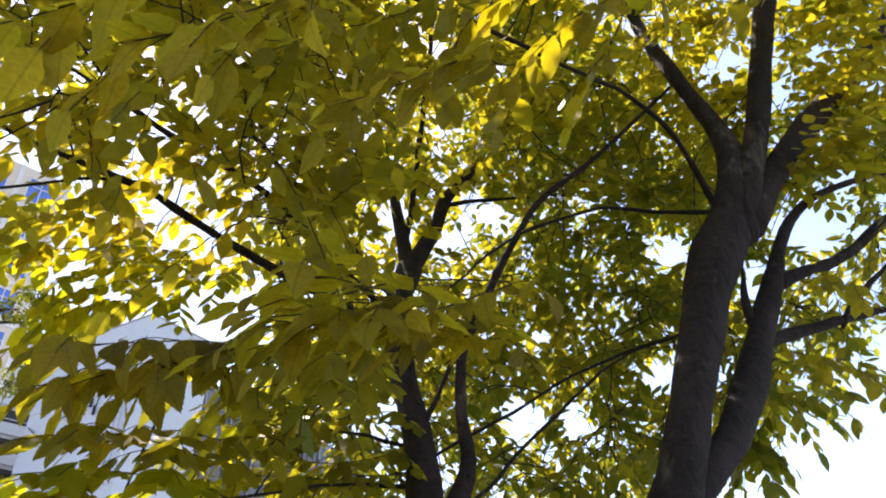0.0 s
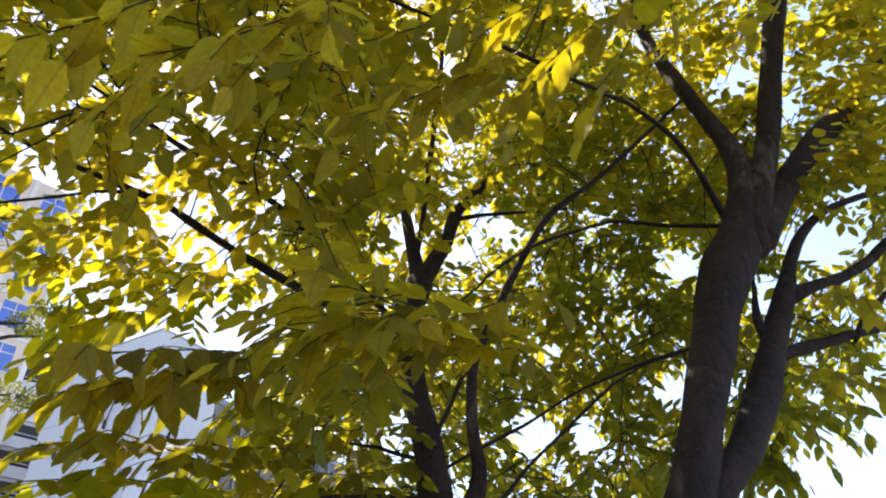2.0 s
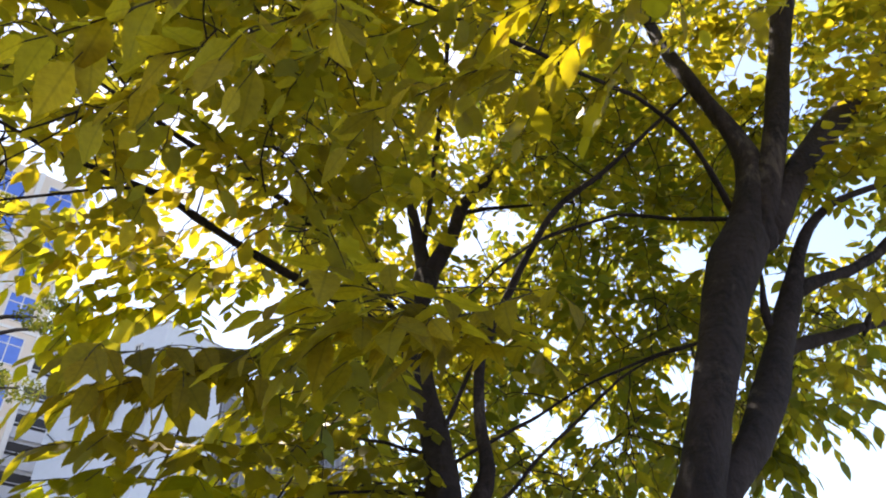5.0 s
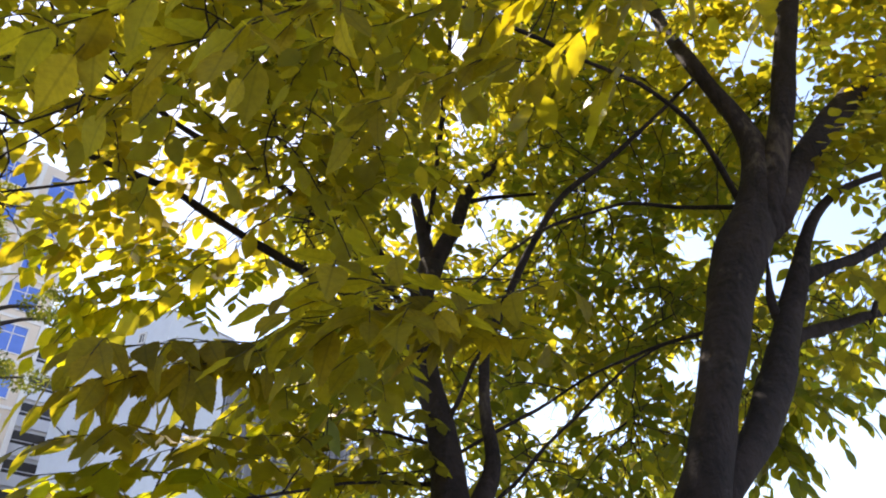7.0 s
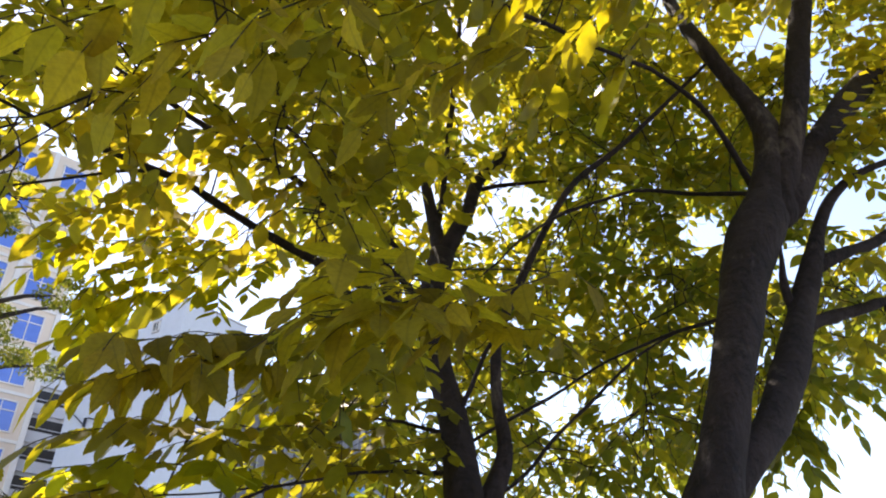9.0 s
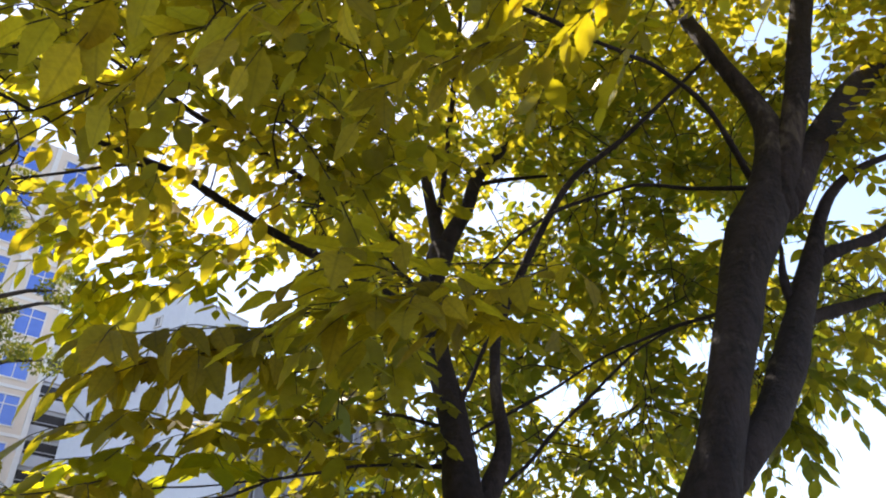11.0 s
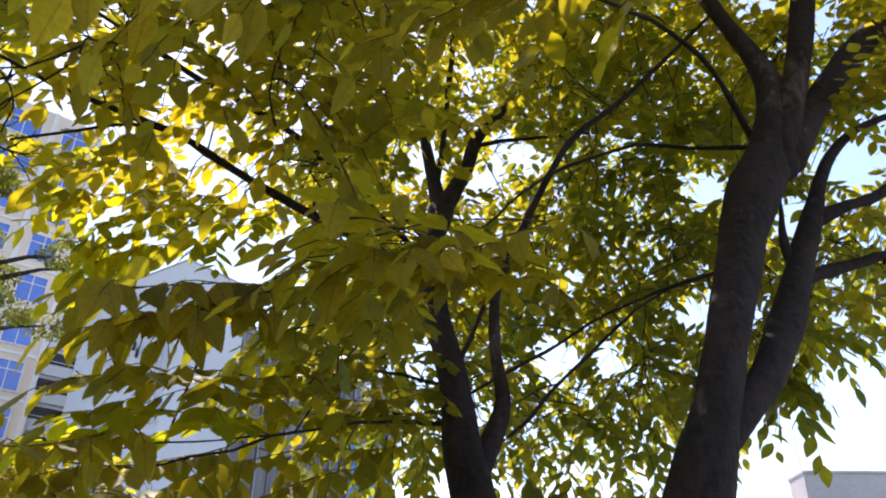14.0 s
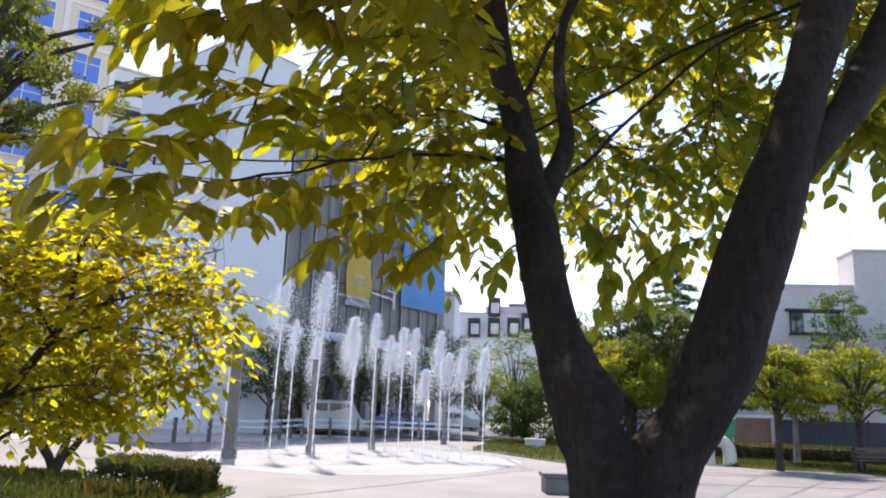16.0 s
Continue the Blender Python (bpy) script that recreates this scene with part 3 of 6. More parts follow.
def in_crown(p):
    """The space that the crown fills: a broad dome, open below, higher to the sides."""
    x, y, z = p.T
    dome = ((x - 0.6) / np.where(x < 0.6, 3.2, 4.2)) ** 2 + ((y - 3.0) / 3.9) ** 2 + ((z - 4.6) / 3.2) ** 2 < 1
    s = x / np.maximum(y, 0.4)
    rise = 0.19 + 0.72 * np.clip(s - 0.22, 0, 2) + 3.4 * np.clip(-0.2 - s, 0, 0.125)
    under = z > 1.9 + rise * np.maximum(y, 1.0) + 0.25
    clear = np.linalg.norm(p - (0, 0, 1.9), axis=1) > np.where(x < -0.2, 2.5, 2.5)
    clear &= y > 0.7
    front = ~((x > -0.35) & (z < 4.9) & (y < 3.3 + 0.25 * (z - 3)))       # bare wood on the open side
    front &= ~((x > 0.7) & (z < 6.2) & (y < 3.6))
    return dome & under & clear & front


wood = np.vstack(SKELETON)
cand = rng.uniform((-4.6, -1.0, 2.2), (5.0, 7.0, 8.6), (150000, 3))
cand = cand[in_crown(cand)]
cand = cand[~open_sky(cand, 1.1)]
# thin out by a broad clumping so that the outline and the density are uneven
keep = np.array([noise.noise(Vector(c * 1.1)) > (-0.65 if c[0] < 0.5 else -0.75) + rng.uniform(-0.3, 0.3) for c in cand])
cand = cand[keep][:3350]
top = rng.uniform((0.4, 3.95, 3.6), (4.6, 6.2, 8.2), (620, 3))          # the thicker side of the crown
top = top[in_crown(top)]
cand = np.vstack([cand, top[~open_sky(top, 1.1)]])
# unseen sprays added overhead, towards the sun, to shade the near leaves
over = rng.uniform((-3.2, -0.8, 4.0), (2.0, 3.6, 6.6), (2600, 3))
rise = np.degrees(np.arctan2(over[:, 2] - 1.9, np.maximum(0.01, over[:, 1])))
over = over[rise > 55][:420]
LIT = [((-1.21, 2.43, 3.28), 0.40), ((-0.56, 2.80, 2.82), 0.24), ((0.27, 1.54, 3.59), 0.15)]   # where the sun reaches in


def in_sun(p):
    """True where points stand between one of those places and the sun."""
    hit = np.zeros(len(p), bool)
    for c, r in LIT:
        gap = p - np.array(c)
        along = gap @ np.array(sun_way)
        hit |= (along > 0.12) & (np.linalg.norm(gap - along[:, None] * np.array(sun_way), axis=1) < r)
    return hit


cand = np.vstack([cand, over])
# further sprays sunward of the crown, added to keep sun off it
shade = cand[rng.integers(0, len(cand), 2600)] + np.outer(rng.uniform(1.2, 5.5, 2600), np.array(sun_way))
rise = np.degrees(np.arctan2(shade[:, 2] - 1.9, np.maximum(0.01, shade[:, 1])))
shade = shade[(rise > 44) & (shade[:, 2] < 10.5)]
cand = np.vstack([cand, shade[~open_sky(shade, 1.1)][:540]])
cand = cand[~in_sun(cand)]
near = np.array([np.min(np.sum((wood[:, :3] - c) ** 2, axis=1)) for c in cand])
cand = cand[np.argsort(near)]
nodes = np.zeros((len(wood) + len(cand) * 4, 4))
nodes[:len(wood)] = wood
used = len(wood)
twig_chunks, leaf_at, leaf_way, leaf_up, leaf_len, leaf_green = [], [], [], [], [], []
for c in cand:
    i = np.argmin(np.sum((nodes[:used, :3] - c) ** 2, axis=1))
    root = nodes[i, :3]
    out = c - root
    dist = np.linalg.norm(out)
    way = out / (dist + 1e-6) + rng.normal(0, 0.35, 3) + (0, 0, -0.1)
    if dist > 0.05:
        mid = (root + c) / 2 + rng.normal(0, 0.05, 3) * dist
        r0 = min(0.010, 0.003 + 0.005 * dist)
        stem = spline([(*root, r0), (*mid, r0 * 0.75), (*c, 0.0032)], 0.12)
        if not open_sky(stem[len(stem) // 2:len(stem) // 2 + 1, :3], 1.2)[0]:
            twig_chunks.append(tube_arrays(stem, 5))
        for q in stem[1::2][:3]:
            nodes[used] = q
            used += 1
    rows, pts, d, nrm, ln = spray_leaves(c, way, rng.uniform(0.3, 0.55), rng, 0.100, 0.036)
    if not open_sky(rows[len(rows) // 2:len(rows) // 2 + 1, :3], 1.1)[0]:
        twig_chunks.append(tube_arrays(rows, 4))
    leaf_at.append(pts), leaf_way.append(d), leaf_up.append(nrm), leaf_len.append(ln)
    # low, inner and far sprays take the green that carries shade
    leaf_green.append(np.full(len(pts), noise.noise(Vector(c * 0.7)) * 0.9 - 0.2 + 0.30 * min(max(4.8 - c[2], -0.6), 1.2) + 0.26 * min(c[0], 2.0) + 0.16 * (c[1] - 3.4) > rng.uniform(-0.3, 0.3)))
at, way, up, ln = (np.concatenate(a) for a in (leaf_at, leaf_way, leaf_up, leaf_len))
ok = ~open_sky(at) & ~in_sun(at) & (np.linalg.norm(at - (0, 0, 1.9), axis=1) > 1.0)
green = np.concatenate(leaf_green)
for pick, mat, lab in ((ok & ~green, "leaf", "dense yellow-green leaves lit from behind"), (ok & green, "crown_shade_green", "greener leaves deeper in the crown, shade put into their darker colour")):
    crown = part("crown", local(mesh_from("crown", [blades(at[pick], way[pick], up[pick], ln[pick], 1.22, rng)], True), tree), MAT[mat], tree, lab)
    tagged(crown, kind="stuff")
twigs = part("brushwood", local(mesh_from("brushwood", twig_chunks), tree), MAT["bark"], tree, "thin dark twigs")
tagged(twigs, kind="stuff")


# leafy sprays that hang close by, each of the nearest leaves a piece of its own
def toothed_leaf(curl, fold, skew):
    """A leaf blade with a toothed edge, a folded midrib, a bent tip and a short stalk."""
    bm = bmesh.new()
    prof = [(0.0, 0.0), (0.04, 0.06), (0.11, 0.135), (0.2, 0.185), (0.31, 0.21), (0.42, 0.205), (0.53, 0.185), (0.64, 0.15), (0.74, 0.108), (0.83, 0.066), (0.91, 0.032), (1.0, 0.0)]

    def height(x, y):
        return fold * abs(y) - curl * x * x + 0.012 * math.sin(x * 21) * abs(y) * 5

    mid = [bm.verts.new((x, skew * x * x, height(x, 0))) for x, _ in prof]
    for s in (1, -1):
        edge = [mid[0]]
        for x, w in prof[1:-1]:
            for dx, dw in ((0.024, 0.012), (0.032, -0.007)):
                y = s * (w + dw)
                edge.append(bm.verts.new((x + dx, y + skew * x * x, height(x + dx, y))))
        edge.append(mid[-1])
        for i in range(len(prof) - 1):
            ring = [mid[i], mid[i + 1]] + edge[2 * i:2 * i + 3][::-1] if i else [mid[0], mid[1], edge[2], edge[1]]
            seen = []
            for v in ring:
                if v not in seen:
                    seen.append(v)
            if len(seen) > 2:
                bm.faces.new(seen if s > 0 else seen[::-1])
    stalk = [bm.verts.new(p) for p in ((-0.09, -0.007, 0.015), (-0.09, 0.007, 0.015), (0.01, 0.007, 0.0), (0.01, -0.007, 0.0))]
    bm.faces.new(stalk)
    me = bpy.data.meshes.new("leaf")
    bm.to_mesh(me)
    bm.free()
    for p in me.polygons:
        p.use_smooth = True
    me.materials.append(MAT["near_leaf"])
    return me


LEAVES = [toothed_leaf(*v) for v in ((0.10, 0.18, 0.03), (0.22, 0.10, -0.05), (0.04, 0.26, 0.0), (0.30, 0.20, 0.06), (-0.05, 0.08, -0.03))]
WOOD = nodes[:used]


def two_ranks(rows, r, size, spacing, hang):
    """Leaves along a twig in two ranks: bases, directions, face normals and lengths; the blades droop from their stalks."""
    seg = np.linalg.norm(np.diff(rows[:, :3], axis=0), axis=1)
    s = np.concatenate([[0], np.cumsum(seg)])
    n = max(3, int(s[-1] / spacing))
    q = (np.arange(n) + 0.7) / n * s[-1]
    p = np.column_stack([np.interp(q, s, rows[:, k]) for k in range(3)])
    d = np.gradient(p, axis=0)
    d /= np.linalg.norm(d, axis=1)[:, None] + 1e-9
    side = np.cross(d, (0, 0, 1.0))
    side /= np.linalg.norm(side, axis=1)[:, None] + 1e-9
    zig = (np.arange(n) % 2 * 2 - 1)[:, None]
    open_by = np.radians(r.uniform(35, 68, (n, 1)))
    way = d * np.cos(open_by) + side * zig * np.sin(open_by)
    way[-1] = d[-1]
    fall = np.clip(r.normal(hang, 0.28, n), -0.1, 1.6)
    way[:, 2] -= fall
    up = np.array([0, 0, 1.0]) + d * 0.6 * fall[:, None] + r.normal(0, 0.26, (n, 3))
    ln = size * r.uniform(0.72, 1.18, n) * np.interp(q / s[-1], (0, 0.35, 0.8, 1), (0.72, 1.0, 1.0, 0.8))
    return p, way, up, ln


def leafy_layer(points, seed, size, sides, reach, hang, mat, single=False):
    """A flat, drooping layer of leaves: a twig that springs from the nearest wood, side twigs in its plane, leaves in two ranks."""
    r = np.random.default_rng(seed)
    i = np.argmin(np.sum((WOOD[:, :3] - points[0]) ** 2, axis=1))
    root, first = WOOD[i, :3], np.array(points[0])
    mid = (root + first) / 2 + (0, 0, 0.04)
    n = len(points)
    rows = spline([(*root, 0.0034), (*mid, 0.0028)] + [(*p, 0.0024 - 0.0014 * k / n) for k, p in enumerate(points)], 0.03)
    start = int(np.argmin(np.sum((rows[:, :3] - first) ** 2, axis=1)))
    chunks, ranks = [tube_arrays(rows, 5)], [two_ranks(rows[start:], r, size, size * 0.36, hang)]
    for k in range(sides):
        j = start + int((k + r.uniform(0.15, 0.85)) / sides * (len(rows) - start - 2))
        d = rows[j + 1, :3] - rows[j, :3]
        d /= np.linalg.norm(d)
        s = np.cross(d, (0, 0, 1.0)) * (1 if k % 2 else -1)
        out = d * r.uniform(0.5, 0.9) + s * r.uniform(0.5, 0.9) + (0, 0, r.uniform(-0.3, 0.1))
        out /= np.linalg.norm(out)
        l = reach * r.uniform(0.65, 1.15)
        tip = rows[j, :3] + out * l
        twig = spline([(*rows[j, :3], 0.0014), (*(rows[j, :3] + out * l * 0.5 + (0, 0, 0.01)), 0.0012), (*(tip - (0, 0, 0.12 * l + 0.1 * hang * l)), 0.0009)], 0.03)
        chunks.append(tube_arrays(twig, 4))
        ranks.append(two_ranks(twig, r, size, size * 0.40, hang))
    ob = part("leafy_twig", local(mesh_from("leafy_twig", chunks), tree), MAT["twig"], tree)
    p, d, up, ln = (np.concatenate(a) for a in zip(*ranks))
    if not single:
        me = mesh_from("foliage", [blades(p, d, up, ln, 1.18, r, TOOTHED_V, TOOTHED_F)], True)
        tagged(part("foliage", local(me, tree), MAT[mat], ob), kind="stuff")
        return
    for k in range(len(p)):
        x = Vector(d[k]).normalized()
        y = Vector(up[k]).cross(x).normalized()
        z = x.cross(y)
        m = Matrix((x, y, z)).transposed().to_4x4()
        leaf = part("leaf", LEAVES[r.integers(len(LEAVES))], None, ob)
        leaf.matrix_local = tree.matrix_world.inverted() @ Matrix.Translation(p[k]) @ m @ Matrix.Diagonal((ln[k], ln[k] * r.uniform(1.02, 1.28), ln[k], 1))


# the fan of large leaves before the fork
leafy_layer([(-0.02, 1.79, 2.8), (-0.13, 1.53, 2.74), (-0.23, 1.37, 2.7), (-0.33, 1.27, 2.63)], 300, 0.120, 7, 0.26, 0.3, "near_leaf", True)
leafy_layer([(0.1, 1.8, 2.77), (-0.06, 1.56, 2.69), (-0.2, 1.41, 2.64), (-0.34, 1.3, 2.57)], 301, 0.120, 7, 0.26, 0.35, "near_leaf", True)
leafy_layer([(0.17, 1.73, 2.9), (0.08, 1.57, 2.77), (-0.03, 1.5, 2.69), (-0.11, 1.47, 2.65)], 302, 0.115, 3, 0.2, 0.6, "near_leaf", True)
leafy_layer([(-0.12, 1.66, 2.82), (-0.23, 1.5, 2.67), (-0.31, 1.4, 2.61), (-0.38, 1.33, 2.59)], 303, 0.115, 4, 0.22, 0.35, "near_leaf", True)
# overhead, closest to the path
leafy_layer([(-0.27, 1.04, 3.22), (-0.36, 0.91, 2.97), (-0.44, 0.85, 2.85), (-0.51, 0.81, 2.78)], 304, 0.120, 4, 0.22, 0.45, "near_leaf", True)
leafy_layer([(-0.49, 0.92, 3.11), (-0.56, 0.84, 2.94), (-0.63, 0.81, 2.85), (-0.68, 0.77, 2.77)], 305, 0.120, 3, 0.22, 0.4, "near_leaf", True)
leafy_layer([(0.19, 1.59, 3.69), (-0.01, 1.46, 3.41), (-0.18, 1.4, 3.25), (-0.29, 1.34, 3.15)], 306, 0.115, 4, 0.22, 0.3, "near_leaf", True)
leafy_layer([(0.06, 1.61, 3.94), (-0.17, 1.56, 3.72), (-0.35, 1.51, 3.6), (-0.47, 1.46, 3.47)], 307, 0.110, 4, 0.24, 0.35, "leaf")
# the low drooping spray
leafy_layer([(-0.57, 1.92, 2.82), (-0.64, 1.66, 2.69), (-0.74, 1.53, 2.62), (-0.82, 1.4, 2.55)], 308, 0.115, 7, 0.2, 0.75, "near_leaf", True)
leafy_layer([(-0.66, 1.83, 2.7), (-0.68, 1.63, 2.6), (-0.74, 1.56, 2.56), (-0.78, 1.5, 2.51)], 309, 0.115, 4, 0.18, 0.8, "near_leaf", True)
# brownish leaves under it
leafy_layer([(-0.26, 2.26, 2.95), (-0.39, 1.97, 2.8), (-0.48, 1.76, 2.72), (-0.55, 1.7, 2.68)], 310, 0.105, 6, 0.24, 0.6, "leaf")
leafy_layer([(-0.28, 2.3, 2.85), (-0.4, 2.0, 2.73), (-0.5, 1.89, 2.66), (-0.55, 1.79, 2.6)], 311, 0.105, 5, 0.22, 0.6, "leaf")
leafy_layer([(-0.26, 2.21, 3.04), (-0.39, 1.93, 2.87), (-0.49, 1.83, 2.81), (-0.54, 1.74, 2.73)], 312, 0.105, 3, 0.2, 0.4, "leaf")
leafy_layer([(-0.66, 2.21, 2.56), (-0.76, 1.86, 2.52), (-0.85, 1.72, 2.48), (-0.91, 1.58, 2.42)], 313, 0.105, 6, 0.26, 0.5, "hang_leaf")
# sun on this spray is put into its yellow leaf colour
leafy_layer([(-0.71, 2.31, 2.52), (-0.79, 1.93, 2.45), (-0.88, 1.78, 2.41), (-0.95, 1.64, 2.36)], 314, 0.105, 6, 0.26, 0.5, "yellow_leaf")
leafy_layer([(-0.58, 2.42, 2.66), (-0.65, 2.14, 2.61), (-0.73, 2.01, 2.59), (-0.8, 1.94, 2.55)], 315, 0.100, 5, 0.22, 0.5, "hang_leaf")
# golden leaves high between the branches, sunlight put into their colour
leafy_layer([(0.59, 1.55, 3.9), (0.38, 1.5, 3.66), (0.26, 1.52, 3.54), (0.15, 1.56, 3.44)], 316, 0.120, 5, 0.26, 0.55, "sunlit_gold_leaf")
leafy_layer([(0.55, 1.69, 3.8), (0.45, 1.64, 3.6), (0.37, 1.63, 3.48)], 317, 0.120, 3, 0.22, 0.6, "sunlit_gold_leaf")
leafy_layer([(0.36, 1.64, 4.02), (0.2, 1.57, 3.84), (0.07, 1.57, 3.71), (0.01, 1.59, 3.56)], 318, 0.115, 4, 0.24, 0.5, "sunlit_gold_leaf")
leafy_layer([(1.16, 1.66, 4.11), (1.0, 1.64, 3.94), (0.89, 1.64, 3.85)], 319, 0.120, 3, 0.24, 0.5, "sunlit_gold_leaf")
# the spray that the sun reaches; its yellow leaf colour adds to the sunlight
leafy_layer([(-0.86, 2.74, 3.53), (-1.03, 2.53, 3.37), (-1.21, 2.39, 3.26), (-1.36, 2.27, 3.1)], 320, 0.095, 8, 0.34, 0.55, "yellow_leaf")
leafy_layer([(-1.02, 2.76, 3.6), (-1.14, 2.55, 3.46), (-1.27, 2.42, 3.36), (-1.37, 2.32, 3.22)], 321, 0.095, 7, 0.32, 0.5, "yellow_leaf")
leafy_layer([(-1.05, 2.74, 3.42), (-1.14, 2.53, 3.28), (-1.26, 2.4, 3.18), (-1.37, 2.29, 3.04)], 322, 0.095, 7, 0.34, 0.6, "yellow_leaf")
leafy_layer([(-1.23, 2.66, 3.62), (-1.29, 2.47, 3.47), (-1.39, 2.34, 3.38), (-1.48, 2.22, 3.28)], 323, 0.095, 6, 0.3, 0.6, "yellow_leaf")
leafy_layer([(-0.72, 2.91, 3.27), (-0.82, 2.71, 3.15), (-0.91, 2.6, 3.08)], 324, 0.095, 4, 0.26, 0.6, "yellow_leaf")
# layers along the west branches
leafy_layer([(-0.61, 2.62, 3.98), (-0.81, 2.31, 3.8), (-0.98, 2.07, 3.68), (-1.12, 1.92, 3.6)], 325, 0.105, 7, 0.34, 0.45, "hang_leaf")
leafy_layer([(-0.81, 3.32, 4.34), (-1.1, 3.12, 4.15), (-1.34, 3.02, 3.97), (-1.6, 2.86, 3.83)], 326, 0.105, 6, 0.3, 0.7, "hang_leaf")
leafy_layer([(-0.53, 2.66, 3.95), (-0.66, 2.43, 3.7), (-0.78, 2.36, 3.58)], 327, 0.105, 5, 0.3, 0.7, "hang_leaf")
leafy_layer([(-1.08, 2.4, 3.72), (-1.24, 2.2, 3.52), (-1.39, 2.11, 3.32)], 328, 0.105, 5, 0.3, 0.6, "hang_leaf")
leafy_layer([(-1.1, 2.13, 4.02), (-1.24, 1.96, 3.8), (-1.39, 1.87, 3.63)], 329, 0.105, 6, 0.32, 0.5, "hang_leaf")
leafy_layer([(-0.27, 2.73, 4.07), (-0.48, 2.41, 3.95), (-0.64, 2.21, 3.83), (-0.79, 2.07, 3.77)], 330, 0.105, 6, 0.32, 0.5, "leaf")
leafy_layer([(-0.93, 2.51, 4.31), (-1.06, 2.2, 4.13), (-1.17, 1.99, 3.97), (-1.31, 1.82, 3.9)], 331, 0.105, 6, 0.32, 0.4, "leaf")
leafy_layer([(-0.07, 2.87, 4.08), (-0.28, 2.58, 3.94), (-0.43, 2.53, 3.82)], 332, 0.105, 6, 0.32, 0.5, "leaf")
leafy_layer([(-0.64, 2.89, 4.44), (-0.88, 2.63, 4.35), (-1.11, 2.42, 4.18), (-1.27, 2.25, 4.11)], 333, 0.105, 7, 0.36, 0.4, "leaf")
leafy_layer([(-0.26, 3.08, 4.74), (-0.48, 2.84, 4.67), (-0.72, 2.66, 4.52), (-0.92, 2.39, 4.43)], 334, 0.105, 7, 0.36, 0.4, "crown_shade_green")
leafy_layer([(-1.04, 2.51, 4.7), (-1.26, 2.28, 4.52), (-1.45, 2.09, 4.3), (-1.61, 2.07, 4.06)], 335, 0.105, 7, 0.36, 0.4, "leaf")
leafy_layer([(-1.04, 3.23, 4.38), (-1.28, 2.96, 4.27), (-1.55, 2.78, 4.16), (-1.75, 2.6, 4.05)], 336, 0.105, 7, 0.36, 0.5, "hang_leaf")
leafy_layer([(-0.4, 3.62, 4.36), (-0.66, 3.38, 4.31), (-0.93, 3.29, 4.17)], 337, 0.105, 7, 0.36, 0.5, "crown_shade_green")
# above the low branch
leafy_layer([(-0.22, 3.14, 2.89), (-0.38, 2.93, 2.85), (-0.58, 2.79, 2.85), (-0.75, 2.66, 2.79)], 338, 0.092, 6, 0.3, 0.45, "leaf")
leafy_layer([(-0.2, 3.21, 3.01), (-0.35, 2.97, 3.04), (-0.51, 2.87, 2.95), (-0.66, 2.77, 2.86)], 339, 0.092, 6, 0.28, 0.45, "leaf")
leafy_layer([(-0.17, 3.18, 2.77), (-0.37, 2.96, 2.72), (-0.61, 2.83, 2.69)], 340, 0.092, 6, 0.28, 0.45, "leaf")
leafy_layer([(-0.23, 3.12, 3.24), (-0.38, 2.91, 3.17), (-0.52, 2.81, 3.09)], 341, 0.092, 5, 0.26, 0.5, "leaf")
# the next two take yellow leaves for the sunlight on them
leafy_layer([(-0.51, 2.95, 3.02), (-0.64, 2.75, 2.92), (-0.77, 2.64, 2.81)], 342, 0.092, 6, 0.28, 0.5, "yellow_leaf")
leafy_layer([(-0.59, 3.02, 2.78), (-0.69, 2.81, 2.7), (-0.77, 2.7, 2.63)], 343, 0.092, 5, 0.26, 0.5, "yellow_leaf")
leafy_layer([(2.41, 3.68, 5.36), (2.66, 3.57, 5.62), (2.94, 3.52, 5.77)], 344, 0.110, 9, 0.5, 0.45, "leaf")
leafy_layer([(2.31, 3.42, 5.98), (2.59, 3.36, 6.14), (2.95, 3.33, 6.22)], 345, 0.110, 9, 0.5, 0.45, "leaf")
leafy_layer([(2.28, 3.9, 5.21), (2.54, 3.9, 5.36), (2.89, 3.82, 5.5)], 346, 0.110, 8, 0.5, 0.45, "crown_shade_green")
leafy_layer([(1.31, 4.02, 4.56), (1.0, 4.04, 4.66), (0.68, 4.15, 4.6)], 347, 0.105, 8, 0.45, 0.5, "crown_shade_green")
leafy_layer([(1.41, 4.17, 4.28), (1.08, 4.24, 4.32), (0.72, 4.34, 4.28)], 348, 0.105, 8, 0.45, 0.5, "crown_shade_green")
leafy_layer([(-1.22, 3.13, 3.88), (-1.37, 2.89, 3.76), (-1.55, 2.65, 3.78)], 349, 0.105, 6, 0.34, 0.6, "hang_leaf")
# the thick golden side of the crown
leafy_layer([(1.94, 3.49, 4.57), (2.13, 3.38, 4.73), (2.4, 3.3, 4.79)], 350, 0.110, 8, 0.45, 0.45, "leaf")
leafy_layer([(2.1, 3.49, 5.13), (2.24, 3.33, 5.36), (2.45, 3.19, 5.5)], 351, 0.110, 8, 0.45, 0.45, "leaf")
leafy_layer([(2.19, 3.42, 4.64), (2.39, 3.22, 4.89), (2.56, 3.03, 5.1)], 352, 0.110, 8, 0.45, 0.45, "leaf")
leafy_layer([(1.86, 3.36, 5.7), (1.72, 3.36, 5.9), (1.59, 3.56, 5.92)], 353, 0.110, 8, 0.45, 0.45, "leaf")
leafy_layer([(2.17, 3.28, 5.6), (2.33, 3.17, 5.74), (2.63, 3.12, 5.74)], 354, 0.110, 8, 0.45, 0.45, "crown_shade_green")
